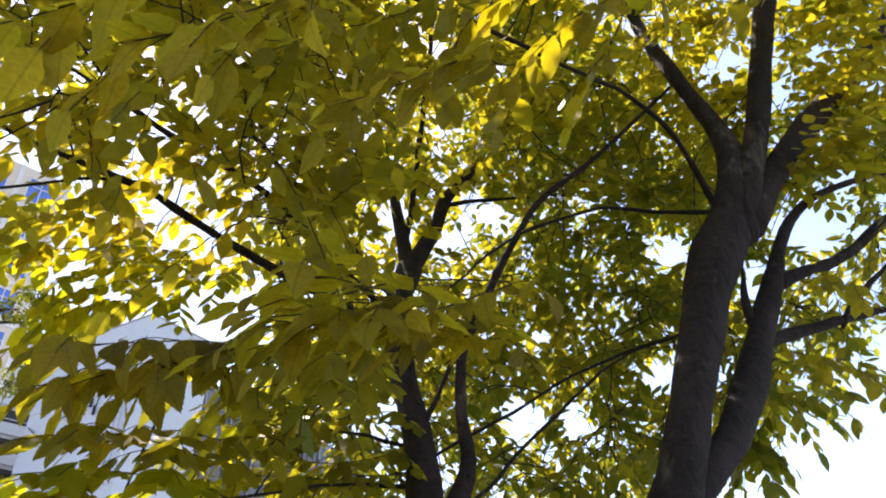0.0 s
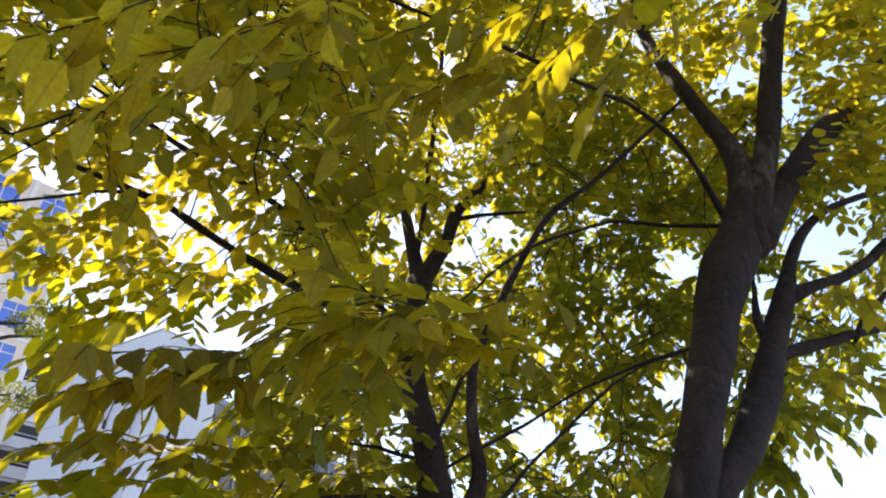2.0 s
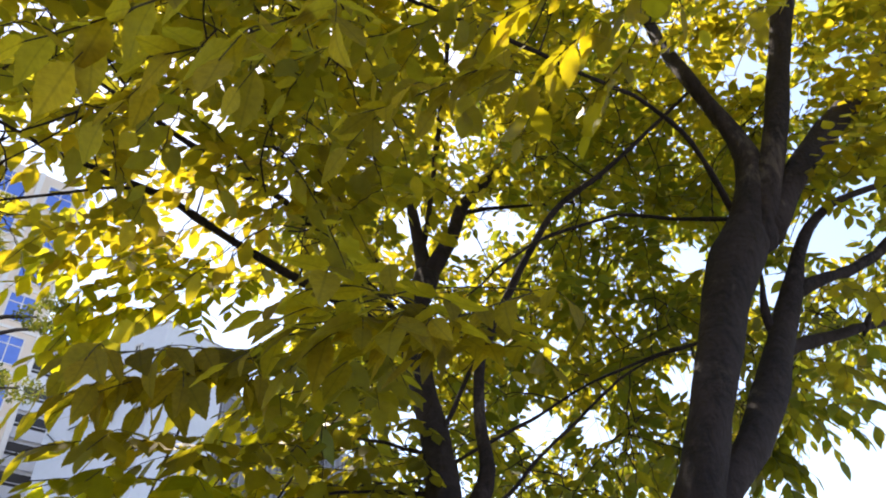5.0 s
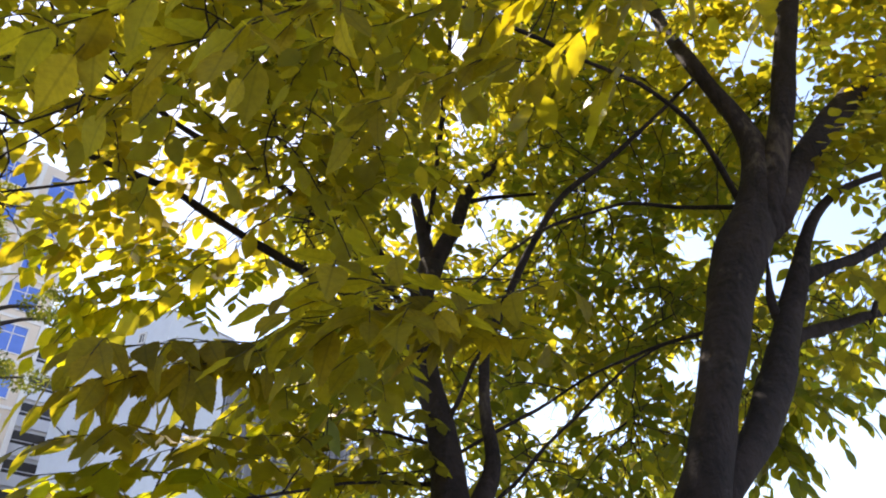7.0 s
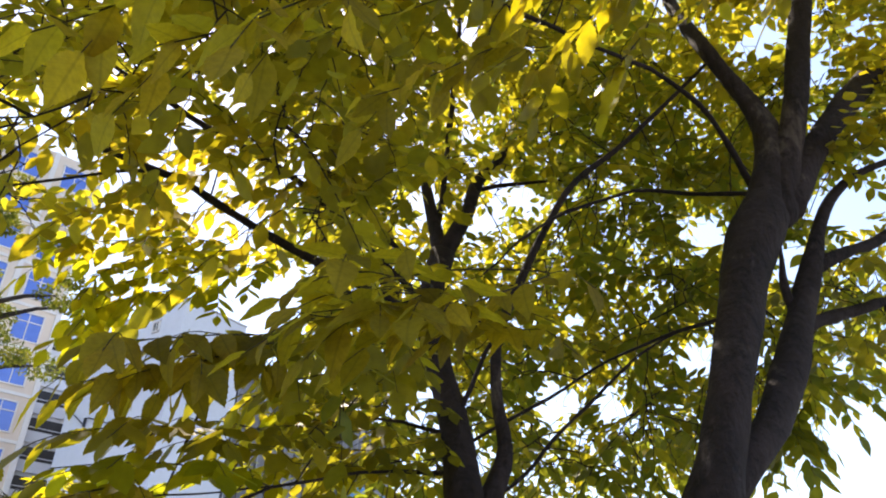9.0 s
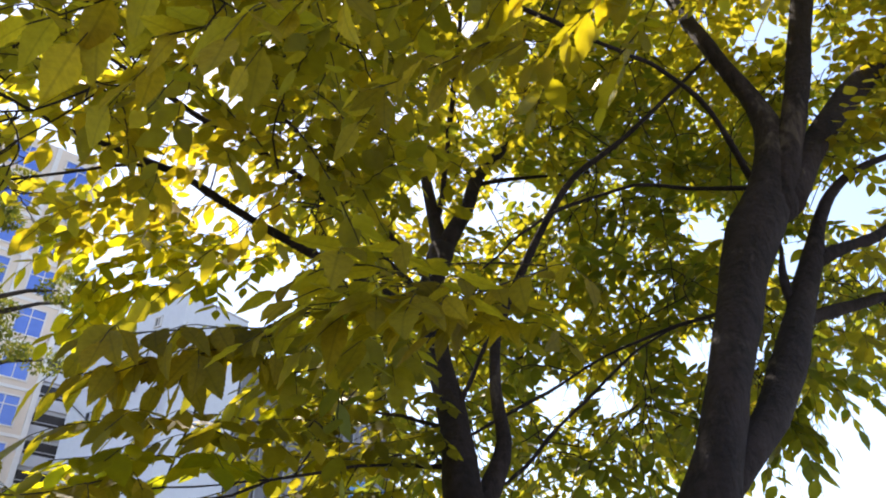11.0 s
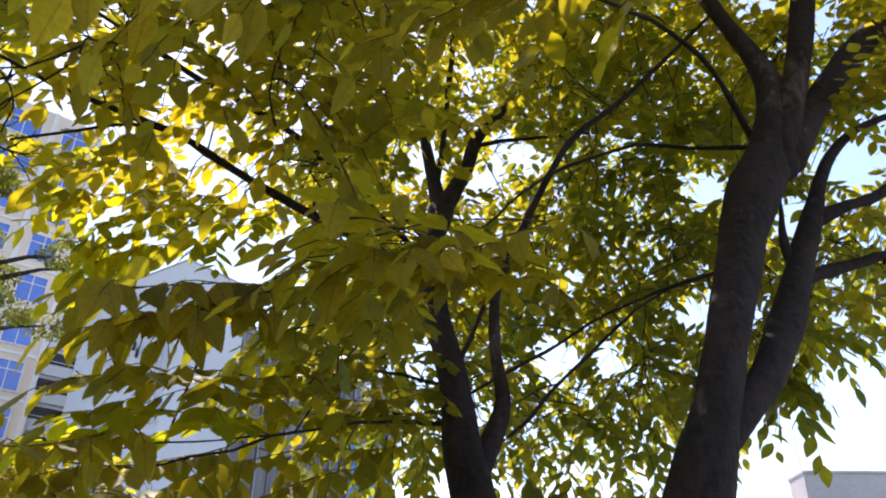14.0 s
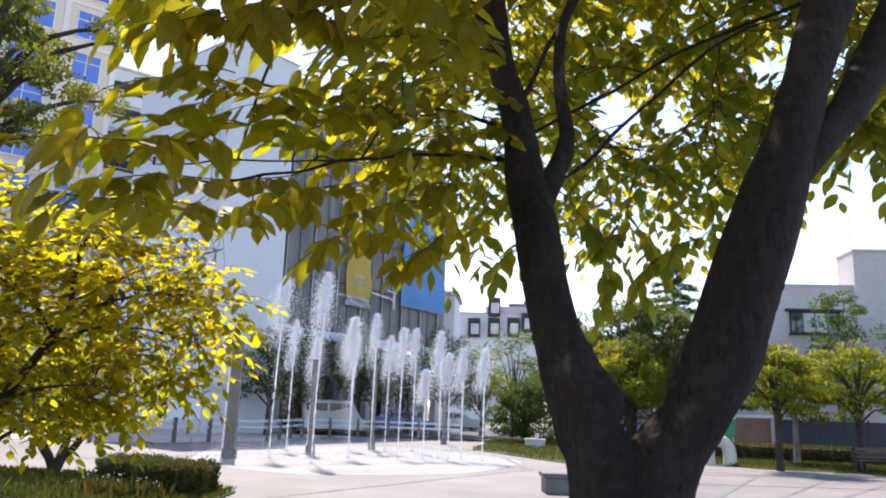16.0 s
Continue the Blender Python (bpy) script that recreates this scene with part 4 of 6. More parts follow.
leafy_layer([(1.9, 3.71, 5.34), (1.69, 3.61, 5.54), (1.48, 3.84, 5.55)], 355, 0.110, 7, 0.4, 0.5, "leaf")
# the ragged edge of the crown over the open sky
leafy_layer([(1.6, 3.7, 3.41), (1.69, 3.47, 3.29), (1.84, 3.3, 3.21)], 356, 0.115, 6, 0.34, 0.7, "crown_shade_green")
leafy_layer([(1.46, 3.82, 3.24), (1.51, 3.62, 3.09), (1.59, 3.62, 2.98)], 357, 0.115, 5, 0.32, 0.7, "crown_shade_green")
leafy_layer([(1.82, 3.63, 3.6), (1.92, 3.41, 3.44), (2.01, 3.29, 3.3)], 358, 0.115, 6, 0.34, 0.7, "leaf")
leafy_layer([(1.97, 3.59, 3.99), (2.07, 3.36, 3.85), (2.16, 3.24, 3.72)], 359, 0.115, 5, 0.34, 0.6, "leaf")
# big brown leaves hanging beside the path
leafy_layer([(-0.89, 1.91, 2.4), (-0.91, 1.59, 2.28), (-0.97, 1.45, 2.24), (-1.0, 1.32, 2.18)], 360, 0.115, 6, 0.22, 0.7, "near_leaf", True)
leafy_layer([(-0.85, 2.57, 2.51), (-0.92, 2.14, 2.36), (-0.99, 1.9, 2.3), (-1.06, 1.7, 2.22)], 361, 0.110, 6, 0.24, 0.7, "hang_leaf")
leafy_layer([(-0.94, 2.37, 2.31), (-1.0, 2.02, 2.26), (-1.04, 1.78, 2.2), (-1.11, 1.62, 2.17)], 362, 0.105, 6, 0.24, 0.6, "hang_leaf")
# clumps hanging from the low branch
leafy_layer([(-0.54, 2.88, 2.41), (-0.6, 2.73, 2.33), (-0.69, 2.61, 2.3), (-0.77, 2.55, 2.26)], 363, 0.105, 5, 0.22, 0.8, "hang_leaf")
leafy_layer([(-0.34, 3.0, 2.46), (-0.39, 2.87, 2.34), (-0.45, 2.78, 2.26), (-0.41, 2.79, 2.2)], 364, 0.105, 4, 0.2, 0.9, "hang_leaf")
leafy_layer([(-0.65, 2.82, 2.57), (-0.77, 2.65, 2.49), (-0.88, 2.48, 2.41), (-0.96, 2.36, 2.33)], 365, 0.105, 5, 0.24, 0.6, "hang_leaf")
leafy_layer([(-0.28, 3.06, 2.64), (-0.46, 2.85, 2.57), (-0.61, 2.72, 2.56)], 366, 0.105, 5, 0.24, 0.5, "leaf")
leafy_layer([(0.03, 3.5, 2.59), (-0.06, 3.33, 2.45), (-0.17, 3.25, 2.33)], 367, 0.105, 3, 0.2, 0.8, "crown_shade_green")
leafy_layer([(-0.2, 3.13, 3.04), (-0.45, 2.83, 2.92), (-0.66, 2.6, 2.86), (-0.82, 2.45, 2.83)], 368, 0.100, 6, 0.28, 0.5, "leaf")
leafy_layer([(-0.25, 3.04, 3.23), (-0.49, 2.74, 3.11), (-0.69, 2.51, 3.02), (-0.81, 2.36, 3.01)], 369, 0.100, 6, 0.28, 0.5, "leaf")
leafy_layer([(-0.18, 3.19, 2.91), (-0.41, 2.9, 2.77), (-0.63, 2.66, 2.73)], 370, 0.100, 5, 0.26, 0.5, "leaf")
leafy_layer([(-0.25, 2.82, 3.0), (-0.44, 2.61, 2.93), (-0.6, 2.39, 2.84), (-0.71, 2.26, 2.82)], 371, 0.100, 4, 0.26, 0.5, "leaf")
leafy_layer([(-0.22, 3.12, 2.78), (-0.38, 2.92, 2.71), (-0.55, 2.7, 2.66), (-0.68, 2.57, 2.63)], 372, 0.100, 4, 0.26, 0.5, "leaf")
leafy_layer([(-0.34, 2.87, 2.86), (-0.48, 2.67, 2.77), (-0.62, 2.54, 2.75), (-0.75, 2.42, 2.7)], 373, 0.100, 4, 0.26, 0.5, "leaf")
leafy_layer([(-0.38, 2.97, 2.55), (-0.51, 2.77, 2.47), (-0.61, 2.66, 2.41), (-0.68, 2.55, 2.35)], 374, 0.105, 5, 0.26, 0.7, "leaf")
leafy_layer([(-0.66, 1.86, 2.73), (-0.71, 1.66, 2.61), (-0.8, 1.59, 2.56), (-0.87, 1.51, 2.51)], 375, 0.115, 6, 0.22, 0.8, "near_leaf", True)
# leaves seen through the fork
leafy_layer([(0.16, 3.66, 2.74), (0.29, 3.6, 2.54), (0.33, 3.52, 2.39), (0.32, 3.55, 2.24)], 376, 0.110, 5, 0.3, 0.9, "crown_shade_green")
leafy_layer([(0.85, 3.79, 2.64), (0.63, 3.66, 2.5), (0.44, 3.62, 2.33)], 377, 0.110, 5, 0.3, 0.8, "crown_shade_green")
leafy_layer([(0.44, 3.74, 2.71), (0.43, 3.67, 2.58), (0.26, 3.61, 2.51)], 378, 0.110, 4, 0.3, 0.7, "crown_shade_green")
leafy_layer([(1.73, 3.78, 3.37), (1.56, 3.72, 3.14), (1.44, 3.71, 2.99)], 379, 0.110, 5, 0.32, 0.7, "crown_shade_green")

# ---------------------------------------------------------------- ground
MAT["soil"] = surface("far_ground", (0.10, 0.10, 0.08), (0.20, 0.19, 0.16), 0.2, 8)
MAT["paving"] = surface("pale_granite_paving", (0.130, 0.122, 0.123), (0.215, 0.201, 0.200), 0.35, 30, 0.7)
MAT["dark_stone"] = surface("dark_granite", (0.09, 0.09, 0.09), (0.16, 0.155, 0.155), 1.5, 60, 0.6)
MAT["asphalt"] = surface("asphalt", (0.045, 0.045, 0.048), (0.075, 0.075, 0.075), 0.6, 60, 0.85)
MAT["lawn"] = surface("lawn_soil", (0.035, 0.050, 0.015), (0.070, 0.085, 0.025), 1.2, 50, 0.95)
MAT["kerb"] = surface("granite_kerb", (0.32, 0.31, 0.30), (0.46, 0.45, 0.43), 1.5, 60, 0.7)


def slab(name, corners, z, thick, mat, label, category):
    """A flat sheet with thickness on the ground."""
    bm = bmesh.new()
    top = [bm.verts.new((x, y, z)) for x, y in corners]
    low = [bm.verts.new((x, y, z - thick)) for x, y in corners]
    bm.faces.new(top)
    n = len(top)
    for i in range(n):
        bm.faces.new((top[i], low[i], low[(i + 1) % n], top[(i + 1) % n]))
    bmesh.ops.recalc_face_normals(bm, faces=bm.faces)
    ob = part(name, bm, mat, None)
    return tagged(ob, label, category, kind="structure")


slab("ground", [(-900, -900), (900, -900), (900, 1500), (-900, 1500)], -0.12, 0.2, MAT["soil"], "dull earth and paving reaching to the horizon", "ground")
PLAZA = [(-34, -14), (26, -14), (26, 27.6), (12, 28.3), (5.2, 34), (-3, 41), (-34, 41)]
slab("plaza", PLAZA, 0.0, 0.11, MAT["paving"], "pale granite plaza paving, wet beside the fountain", "pavement")
slab("road", [(-60, 42.5), (60, 46), (60, 78), (-60, 70)], -0.02, 0.09, MAT["asphalt"], "grey asphalt street behind the plaza", "road")
# lawn_1 runs on unseen below the tree, added there to cut bounced light
LAWNS = [("lawn_1", [(-16, -12), (3.0, -12), (3.0, 11.5), (-5.2, 12.6), (-5.4, 14.6), (-8.0, 16.2), (-16, 16.6)]),
         ("lawn_2", [(6.2, 31.2), (8.2, 28.9), (24, 28.3), (24, 39), (4.6, 39)]),
         ("lawn_3", [(-2.1, 33.1), (-1.7, 42.9), (0.4, 47.6), (2.8, 46.8), (2.1, 26.2), (0.7, 28.4)])]
for name, ring in LAWNS:
    slab(name, ring, 0.035, 0.06, MAT["lawn"], "short green lawn edged by paving", "lawn")

# beige brick, its colour raised to offset the white building's shadow
MAT["brick_paving"] = surface("beige_brick_paving", (0.40, 0.33, 0.30), (0.52, 0.44, 0.40), 0.5, 25, 0.8)
slab("pavement", [(-33, 27.2), (-15.6, 27.3), (-13.4, 29.4), (-11.0, 33.3), (-10.9, 38.2), (-8.6, 40.6), (-3.2, 40.9), (-33, 40.9)], 0.006, 0.02, MAT["brick_paving"], "beige brick footway behind the low fence", "pavement")

# darker joint bands that divide the paving
def band(x1, y1, x2, y2, w=0.14):
    dx, dy = x2 - x1, y2 - y1
    l = math.hypot(dx, dy)
    nx, ny = -dy / l * w / 2, dx / l * w / 2
    slab("paving_band", [(x1 + nx, y1 + ny), (x1 - nx, y1 - ny), (x2 - nx, y2 - ny), (x2 + nx, y2 + ny)], 0.006, 0.02, MAT["dark_stone"], "narrow dark granite band in the paving", "paving band")


band(-4.6, 14.3, 0.2, 23.8, 0.22)
band(0.2, 23.8, -2.2, 37, 0.2)
for k in range(6):
    band(2.2 + 1.1 * k, 13 + 0.9 * k, 7.0 + 2.2 * k, 24.8 + 0.4 * k, 0.12)
for k in range(4):
    band(1.5, 14 + 3.4 * k, 14, 17.2 + 3.0 * k, 0.12)
band(-12, 20.5, -1.5, 33.5, 0.15)
band(-9.8, 18.3, -2.0, 25.2, 0.12)
band(5.6, 26.0, 20, 24.8, 0.5)


def grass_patch(name, ring, n, seed, height=0.06):
    """Blades of grass over a polygon, thicker in tufts."""
    r = np.random.default_rng(seed)
    ring = np.array(ring)
    lo, hi = ring.min(0), ring.max(0)
    p = r.uniform(lo, hi, (n * 2, 2))
    inside = np.zeros(len(p), bool)
    for (x1, y1), (x2, y2) in zip(ring, np.roll(ring, -1, axis=0)):
        cross = ((y1 > p[:, 1]) != (y2 > p[:, 1])) & (p[:, 0] < (x2 - x1) * (p[:, 1] - y1) / (y2 - y1 + 1e-9) + x1)
        inside ^= cross
    p = p[inside][:n]
    at = np.column_stack([p, np.full(len(p), 0.03)])
    way = r.normal(0, 0.45, (len(p), 3))
    way[:, 2] = 1
    ob = part(name, mesh_from(name, [blades(at, way, r.normal(0, 1, (len(p), 3)), r.uniform(0.6, 1.6, len(p)) * height, 0.5, r)], False), MAT["grass"], None)
    return tagged(ob, "blades of short green grass", "grass", kind="stuff")


grass_patch("grass", [(-13, 10.5), (-5.2, 12.6), (-5.4, 14.6), (-8.0, 16.2), (-13, 16.5)], 14000, 3, 0.1)
grass_patch("grass", [(-2.1, 33.1), (-1.7, 42.9), (0.4, 47.6), (2.8, 46.8), (2.1, 26.2), (0.7, 28.4)], 9000, 5, 0.09)
grass_patch("grass", [(6.2, 31.2), (8.2, 28.9), (16, 28.6), (16, 34), (6, 34)], 12000, 4, 0.09)

# ---------------------------------------------------------------- buildings
MAT["white_wall"] = surface("white_render", (0.62, 0.64, 0.68), (0.74, 0.75, 0.79), 0.10, 3, 0.8, wear=0.15)
MAT["dark_panel"] = surface("dark_metal_panel", (0.085, 0.078, 0.080), (0.25, 0.232, 0.235), 0.5, 8, 0.5, stretch=(3, 3, 0.25))
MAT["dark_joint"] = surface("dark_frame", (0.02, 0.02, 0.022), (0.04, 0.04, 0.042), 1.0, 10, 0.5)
MAT["pale_fin"] = surface("pale_aluminium", (0.24, 0.23, 0.235), (0.36, 0.35, 0.355), 1.0, 12, 0.4, 0.6)
MAT["beige_wall"] = surface("beige_wall", (0.72, 0.60, 0.49), (0.80, 0.69, 0.58), 0.10, 3, 0.8, wear=0.15)
MAT["cream"] = surface("cream_trim", (0.74, 0.70, 0.66), (0.82, 0.79, 0.75), 0.3, 6, 0.7, wear=0.15)
MAT["grey_wall"] = surface("grey_concrete", (0.50, 0.465, 0.47), (0.60, 0.565, 0.57), 0.16, 5, 0.85)
MAT["dark_window"] = Nodes("dark_glass", 0.08, 0.0, 0.8).mat
MAT["dark_window"].node_tree.nodes["Principled BSDF"].inputs["Base Color"].default_value = (0.03, 0.035, 0.045, 1)
MAT["blue_window"] = surface("blue_tinted_glass", (0.07, 0.15, 0.52), (0.13, 0.25, 0.72), 0.3, 2, 0.12, 0.0, 0.0, spec=0.8, wear=0.1)
MAT["pale_window"] = surface("curtained_glass", (0.42, 0.44, 0.48), (0.6, 0.62, 0.66), 0.6, 3, 0.15, 0.0, 0.0, spec=0.7, wear=0.1)
MAT["blue_cloth"] = surface("blue_banner_cloth", (0.20, 0.50, 0.90), (0.26, 0.58, 0.95), 0.25, 20, 0.7, wear=0.15)
MAT["yellow_cloth"] = surface("yellow_banner_cloth", (0.86, 0.66, 0.14), (0.92, 0.74, 0.22), 0.3, 20, 0.7, wear=0.15)
MAT["white_cloth"] = surface("white_banner_cloth", (0.70, 0.72, 0.75), (0.8, 0.82, 0.84), 0.5, 20, 0.7, wear=0.1)
MAT["steel"] = surface("galvanised_steel", (0.42, 0.43, 0.45), (0.6, 0.61, 0.62), 2.0, 30, 0.35, 0.9)


def facade(x1, y1, x2, y2):
    """The pose of a facade's foot: its corner, local x along it, local y into the building; and its length."""
    a = math.degrees(math.atan2(y2 - y1, x2 - x1))
    return pose(x1, y1, 0, 0, 0, a), math.hypot(x2 - x1, y2 - y1)


def window(parent, x, z, w, h, glass, frame_mat, y=0.0, bars=1, sill=True):
    """A framed window on a facade; its pane sits behind the frame."""
    bm = bmesh.new()
    t = 0.09
    for s in (-1, 1):
        box((t, 0.14, h), (x + s * (w / 2 - t / 2), y - 0.03, z), bm=bm)
    for zz in (z, z + h - t):
        box((w, 0.14, t), (x, y - 0.03, zz), bm=bm)
    for k in range(bars):
        box((0.06, 0.1, h), (x - w / 2 + w * (k + 1) / (bars + 1), y - 0.02, z), bm=bm)
    f = part("window", bm, frame_mat, parent)
    part("pane", box((w - 0.1, 0.03, h - 0.1), (x, y - 0.018, z + 0.05)), glass, f)
    if sill:
        part("sill", box((w + 0.2, 0.24, 0.08), (x, y - 0.09, z - 0.1)), frame_mat, f)
    return f


def office():
    m, w = facade(-13.8, 42, -6.1, 58)
    b = thing("office_building", m, "dark panelled office building above a glazed ground floor", "building")
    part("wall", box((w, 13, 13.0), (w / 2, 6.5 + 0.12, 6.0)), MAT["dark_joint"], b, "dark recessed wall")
    r = random.Random(5)
    n = 15
    for i in range(n):
        pw = w / n
        x = pw * (i + 0.5)
        cuts = [6.05, 9.2, 12.5, 15.7, 18.95]
        for z0, z1 in zip(cuts, cuts[1:]):
            part("panel", box((pw - 0.09, 0.1 + r.uniform(-0.015, 0.02), z1 - z0 - 0.07), (x, 0.06, z0), 0.012), MAT["dark_panel"], b)
        if i % 2 == 0:
            part("fin", box((0.1, 0.2, 12.9), (pw * i + 0.05, -0.02, 6.05), 0.01), MAT["pale_fin"], b, "pale vertical fin")
    part("parapet", box((w + 0.3, 13.2, 0.4), (w / 2, 6.7, 19.0), 0.03), MAT["pale_fin"], b)
    part("fascia", box((w + 0.2, 0.5, 0.55), (w / 2, 0.2, 5.45), 0.03), MAT["white_wall"], b, "white fascia over the shopfronts")
    for i in range(7):
        part("column", box((0.5, 0.5, 5.45), (0.4 + i * (w - 0.8) / 6, 0.35, 0), 0.03), MAT["grey_wall"], b)
    for i in range(6):
        x = 0.4 + (i + 0.5) * (w - 0.8) / 6
        window(b, x, 0.4, 2.3, 3.0, MAT["dark_window"], MAT["dark_joint"], 1.0, 2, False)
        part("sign_board", box((2.3, 0.12, 0.8), (x, 0.75, 3.9), 0.02), (MAT["pale_fin"], MAT["dark_panel"], MAT["blue_cloth"])[i % 3], b)
    part("back_wall", box((w, 10, 5.45), (w / 2, 6.2, 0)), MAT["grey_wall"], b)
    return m


OFFICE = office()


def banner(x, w, z0, z1, mats, label, bars):
    """A cloth banner held off the facade, slightly billowed, with bands and bars of print."""
    b = thing("banner", OFFICE, label, "banner")
    nx, nz = 10, 14
    for k, (za, zb, mat) in enumerate(mats):
        bm = bmesh.new()
        grid = [[bm.verts.new((x + w * i / nx, -0.2 + 0.07 * math.sin(i * 0.9 + j * 0.5) - 0.05 * math.sin(j * 0.7), za + (zb - za) * j / nz)) for i in range(nx + 1)] for j in range(nz + 1)]
        for j in range(nz):
            for i in range(nx):
                bm.faces.new((grid[j][i], grid[j][i + 1], grid[j + 1][i + 1], grid[j + 1][i]))
        bmesh.ops.solidify(bm, geom=bm.faces[:], thickness=0.012)
        part("cloth", bm, mat, b)
    for px, pz, pw, ph, mat in bars:
        part("print_bar", box((pw, 0.01, ph), (px, -0.36, pz)), mat, b)
    for zz in (z0 - 0.04, z1):
        part("batten", box((w + 0.2, 0.1, 0.06), (x + w / 2, -0.16, zz), 0.01), MAT["pale_fin"], b)


banner(5.5, 2.5, 7.85, 12.1, ((7.85, 8.45, MAT["white_cloth"]), (8.45, 12.1, MAT["yellow_cloth"])), "yellow cloth banner with a white lower edge",
       [(6.7, 9.3, 1.3, 0.12, MAT["pale_fin"]), (6.6, 9.65, 1.0, 0.16, MAT["pale_fin"])])
banner(11.6, 5.7, 8.6, 15.0, ((8.6, 15.0, MAT["blue_cloth"]),), "tall bright blue cloth banner on the facade",
       [(13.0, 13.6, 0.35, 0.5, MAT["white_cloth"]), (13.0, 12.8, 0.3, 0.4, MAT["white_cloth"])])


def sign_bracket():
    b = thing("sign_bracket", OFFICE, "pale steel pole bracket on the dark facade", "bracket")
    part("arm", cyl(0.05, 0.05, 3.4, (7.0, -1.1, 8.75), 10, turn=pose(0, 0, 0, 0, 90, 12)), MAT["cream"], b)
    part("mast", cyl(0.07, 0.07, 1.2, (10.4, -0.45, 8.1), 10), MAT["cream"], b)
    part("stay", cyl(0.03, 0.03, 1.5, (9.2, -0.75, 9.25), 8, turn=pose(0, 0, 0, 0, 90, 12)), MAT["cream"], b)
    part("foot", box((0.3, 0.5, 0.3), (10.4, -0.2, 8.5), 0.02), MAT["steel"], b)


sign_bracket()


def white_building():
    m, w = facade(-23.87, 42.41, -16.0, 37.46)
    b = thing("white_building", m, "white rendered building with pipes and a ladder on its wall", "building")
    part("wall", box((w, 4.5, 20.9), (w / 2, 2.25, 0.0)), MAT["white_wall"], b)
    part("parapet", box((w - 2.4, 4.5, 0.42), (w / 2 + 1.2, 2.25, 20.9), 0.03), MAT["white_wall"], b)
    part("coping", box((w - 2.3, 4.6, 0.1), (w / 2 + 1.2, 2.25, 21.32), 0.03), MAT["grey_wall"], b)
    window(b, 7.05, 19.8, 0.62, 0.7, MAT["dark_window"], MAT["cream"], sill=False)
    # thin conduits with dark elbows
    for x0, z0, x1, z1 in ((2.5, 16.3, 5.9, 16.7), (0.5, 16.4, 2.4, 15.2), (2.6, 15.6, 5.4, 14.7), (6.9, 18.6, 6.3, 16.2)):
        a, c = Vector((x0, -0.12, z0)), Vector((x1, -0.12, z1))
        d = c - a
        part("pipe", cyl(0.035, 0.035, d.length, a, 8, turn=d.to_track_quat("Z", "Y").to_matrix().to_4x4()), MAT["dark_joint"], b, "thin dark wall conduit")
        part("pipe_elbow", cyl(0.08, 0.08, 0.5, c + Vector((0, 0, -0.1)), 10), MAT["dark_joint"], b)
    for x in (8.5, 8.9):
        part("ladder_rail", box((0.05, 0.05, 6.5), (x, -0.25, 12.0)), MAT["steel"], b)
    for k in range(18):
        part("rung", box((0.4, 0.03, 0.03), (8.7, -0.25, 12.2 + 0.35 * k)), MAT["steel"], b)
    for z in (6.4, 12.1, 17.2):
        part("joint", box((w, 0.02, 0.03), (w / 2, -0.008, z)), MAT["grey_wall"], b, "fine grey joint line in the wall")
    part("door", box((0.75, 0.12, 3.0), (5.9, -0.02, 0.4), 0.03), MAT["dark_joint"], b, "tall dark metal door")
    part("plinth", box((w + 0.1, 0.2, 0.5), (w / 2, -0.02, 0), 0.03), MAT["grey_wall"], b)
    for x in (1.4, 8.1):
        window(b, x, 4.2, 1.3, 0.8, MAT["dark_window"], MAT["grey_wall"], sill=False)
    for z in (2.95, 3.15):
        part("cable", box((7.6, 0.03, 0.03), (5.4, -0.1, z)), MAT["dark_joint"], b)


white_building()


def tower():
    m, w = facade(-39.7, 35.3, -28.4, 46.5)
    b = thing("apartment_tower", m, "tall beige apartment tower with blue windows and cream bands", "building")
    part("wall", box((w, 10, 37), (w / 2, 5, 0)), MAT["beige_wall"], b)
    for k in range(12):
        z = 1.2 + k * 3.0
        part("band", box((w + 0.06, 0.12, 0.22), (w / 2, -0.03, z - 0.6), 0.02), MAT["cream"], b)
        if k < 3:
            continue
        for i, x in enumerate((w - 1.9, w - 5.4, w - 9.3, w - 13.2)):
            f = window(b, x, z, 1.9 if i == 0 else 2.5, 2.05, MAT["blue_window"], MAT["cream"], 0.0, 1, False)
            part("transom", box((1.8 if i == 0 else 2.4, 0.1, 0.06), (x, -0.02, z + 1.35)), MAT["cream"], f)
    for x in (w - 0.2, w - 3.5, w - 7.35, w - 11.25):
        part("pilaster", box((0.35, 0.16, 37), (x, -0.06, 0), 0.02), MAT["cream"], b)
    # open stair bays beside the flats, their inner shade drawn as dark sheets
    wing = thing("stair_wing", m, "pale stair wing of the tower, dark sheets for the shade in its bays", "building")
    part("wall", box((4.6, 8.7, 24.2), (w + 2.32, 5.1, 0)), MAT["white_wall"], wing)
    for k in range(11):
        part("bay", box((4.2, 0.2, 0.85), (w + 2.3, 0.72, 3.8 + k * 1.86)), MAT["dark_joint"], wing, "dark sheet for the shade in an open bay")
        rail = part("balustrade", box((4.5, 0.1, 0.75), (w + 2.32, 0.6, 3.05 + k * 1.86), 0.02), MAT["white_wall"], wing)
        part("handrail", box((4.5, 0.05, 0.05), (w + 2.32, 0.56, 4.0 + k * 1.86)), MAT["white_wall"], rail)
    part("roof", box((4.8, 8.9, 0.2), (w + 2.34, 5.05, 24.2), 0.03), MAT["grey_wall"], wing)


tower()


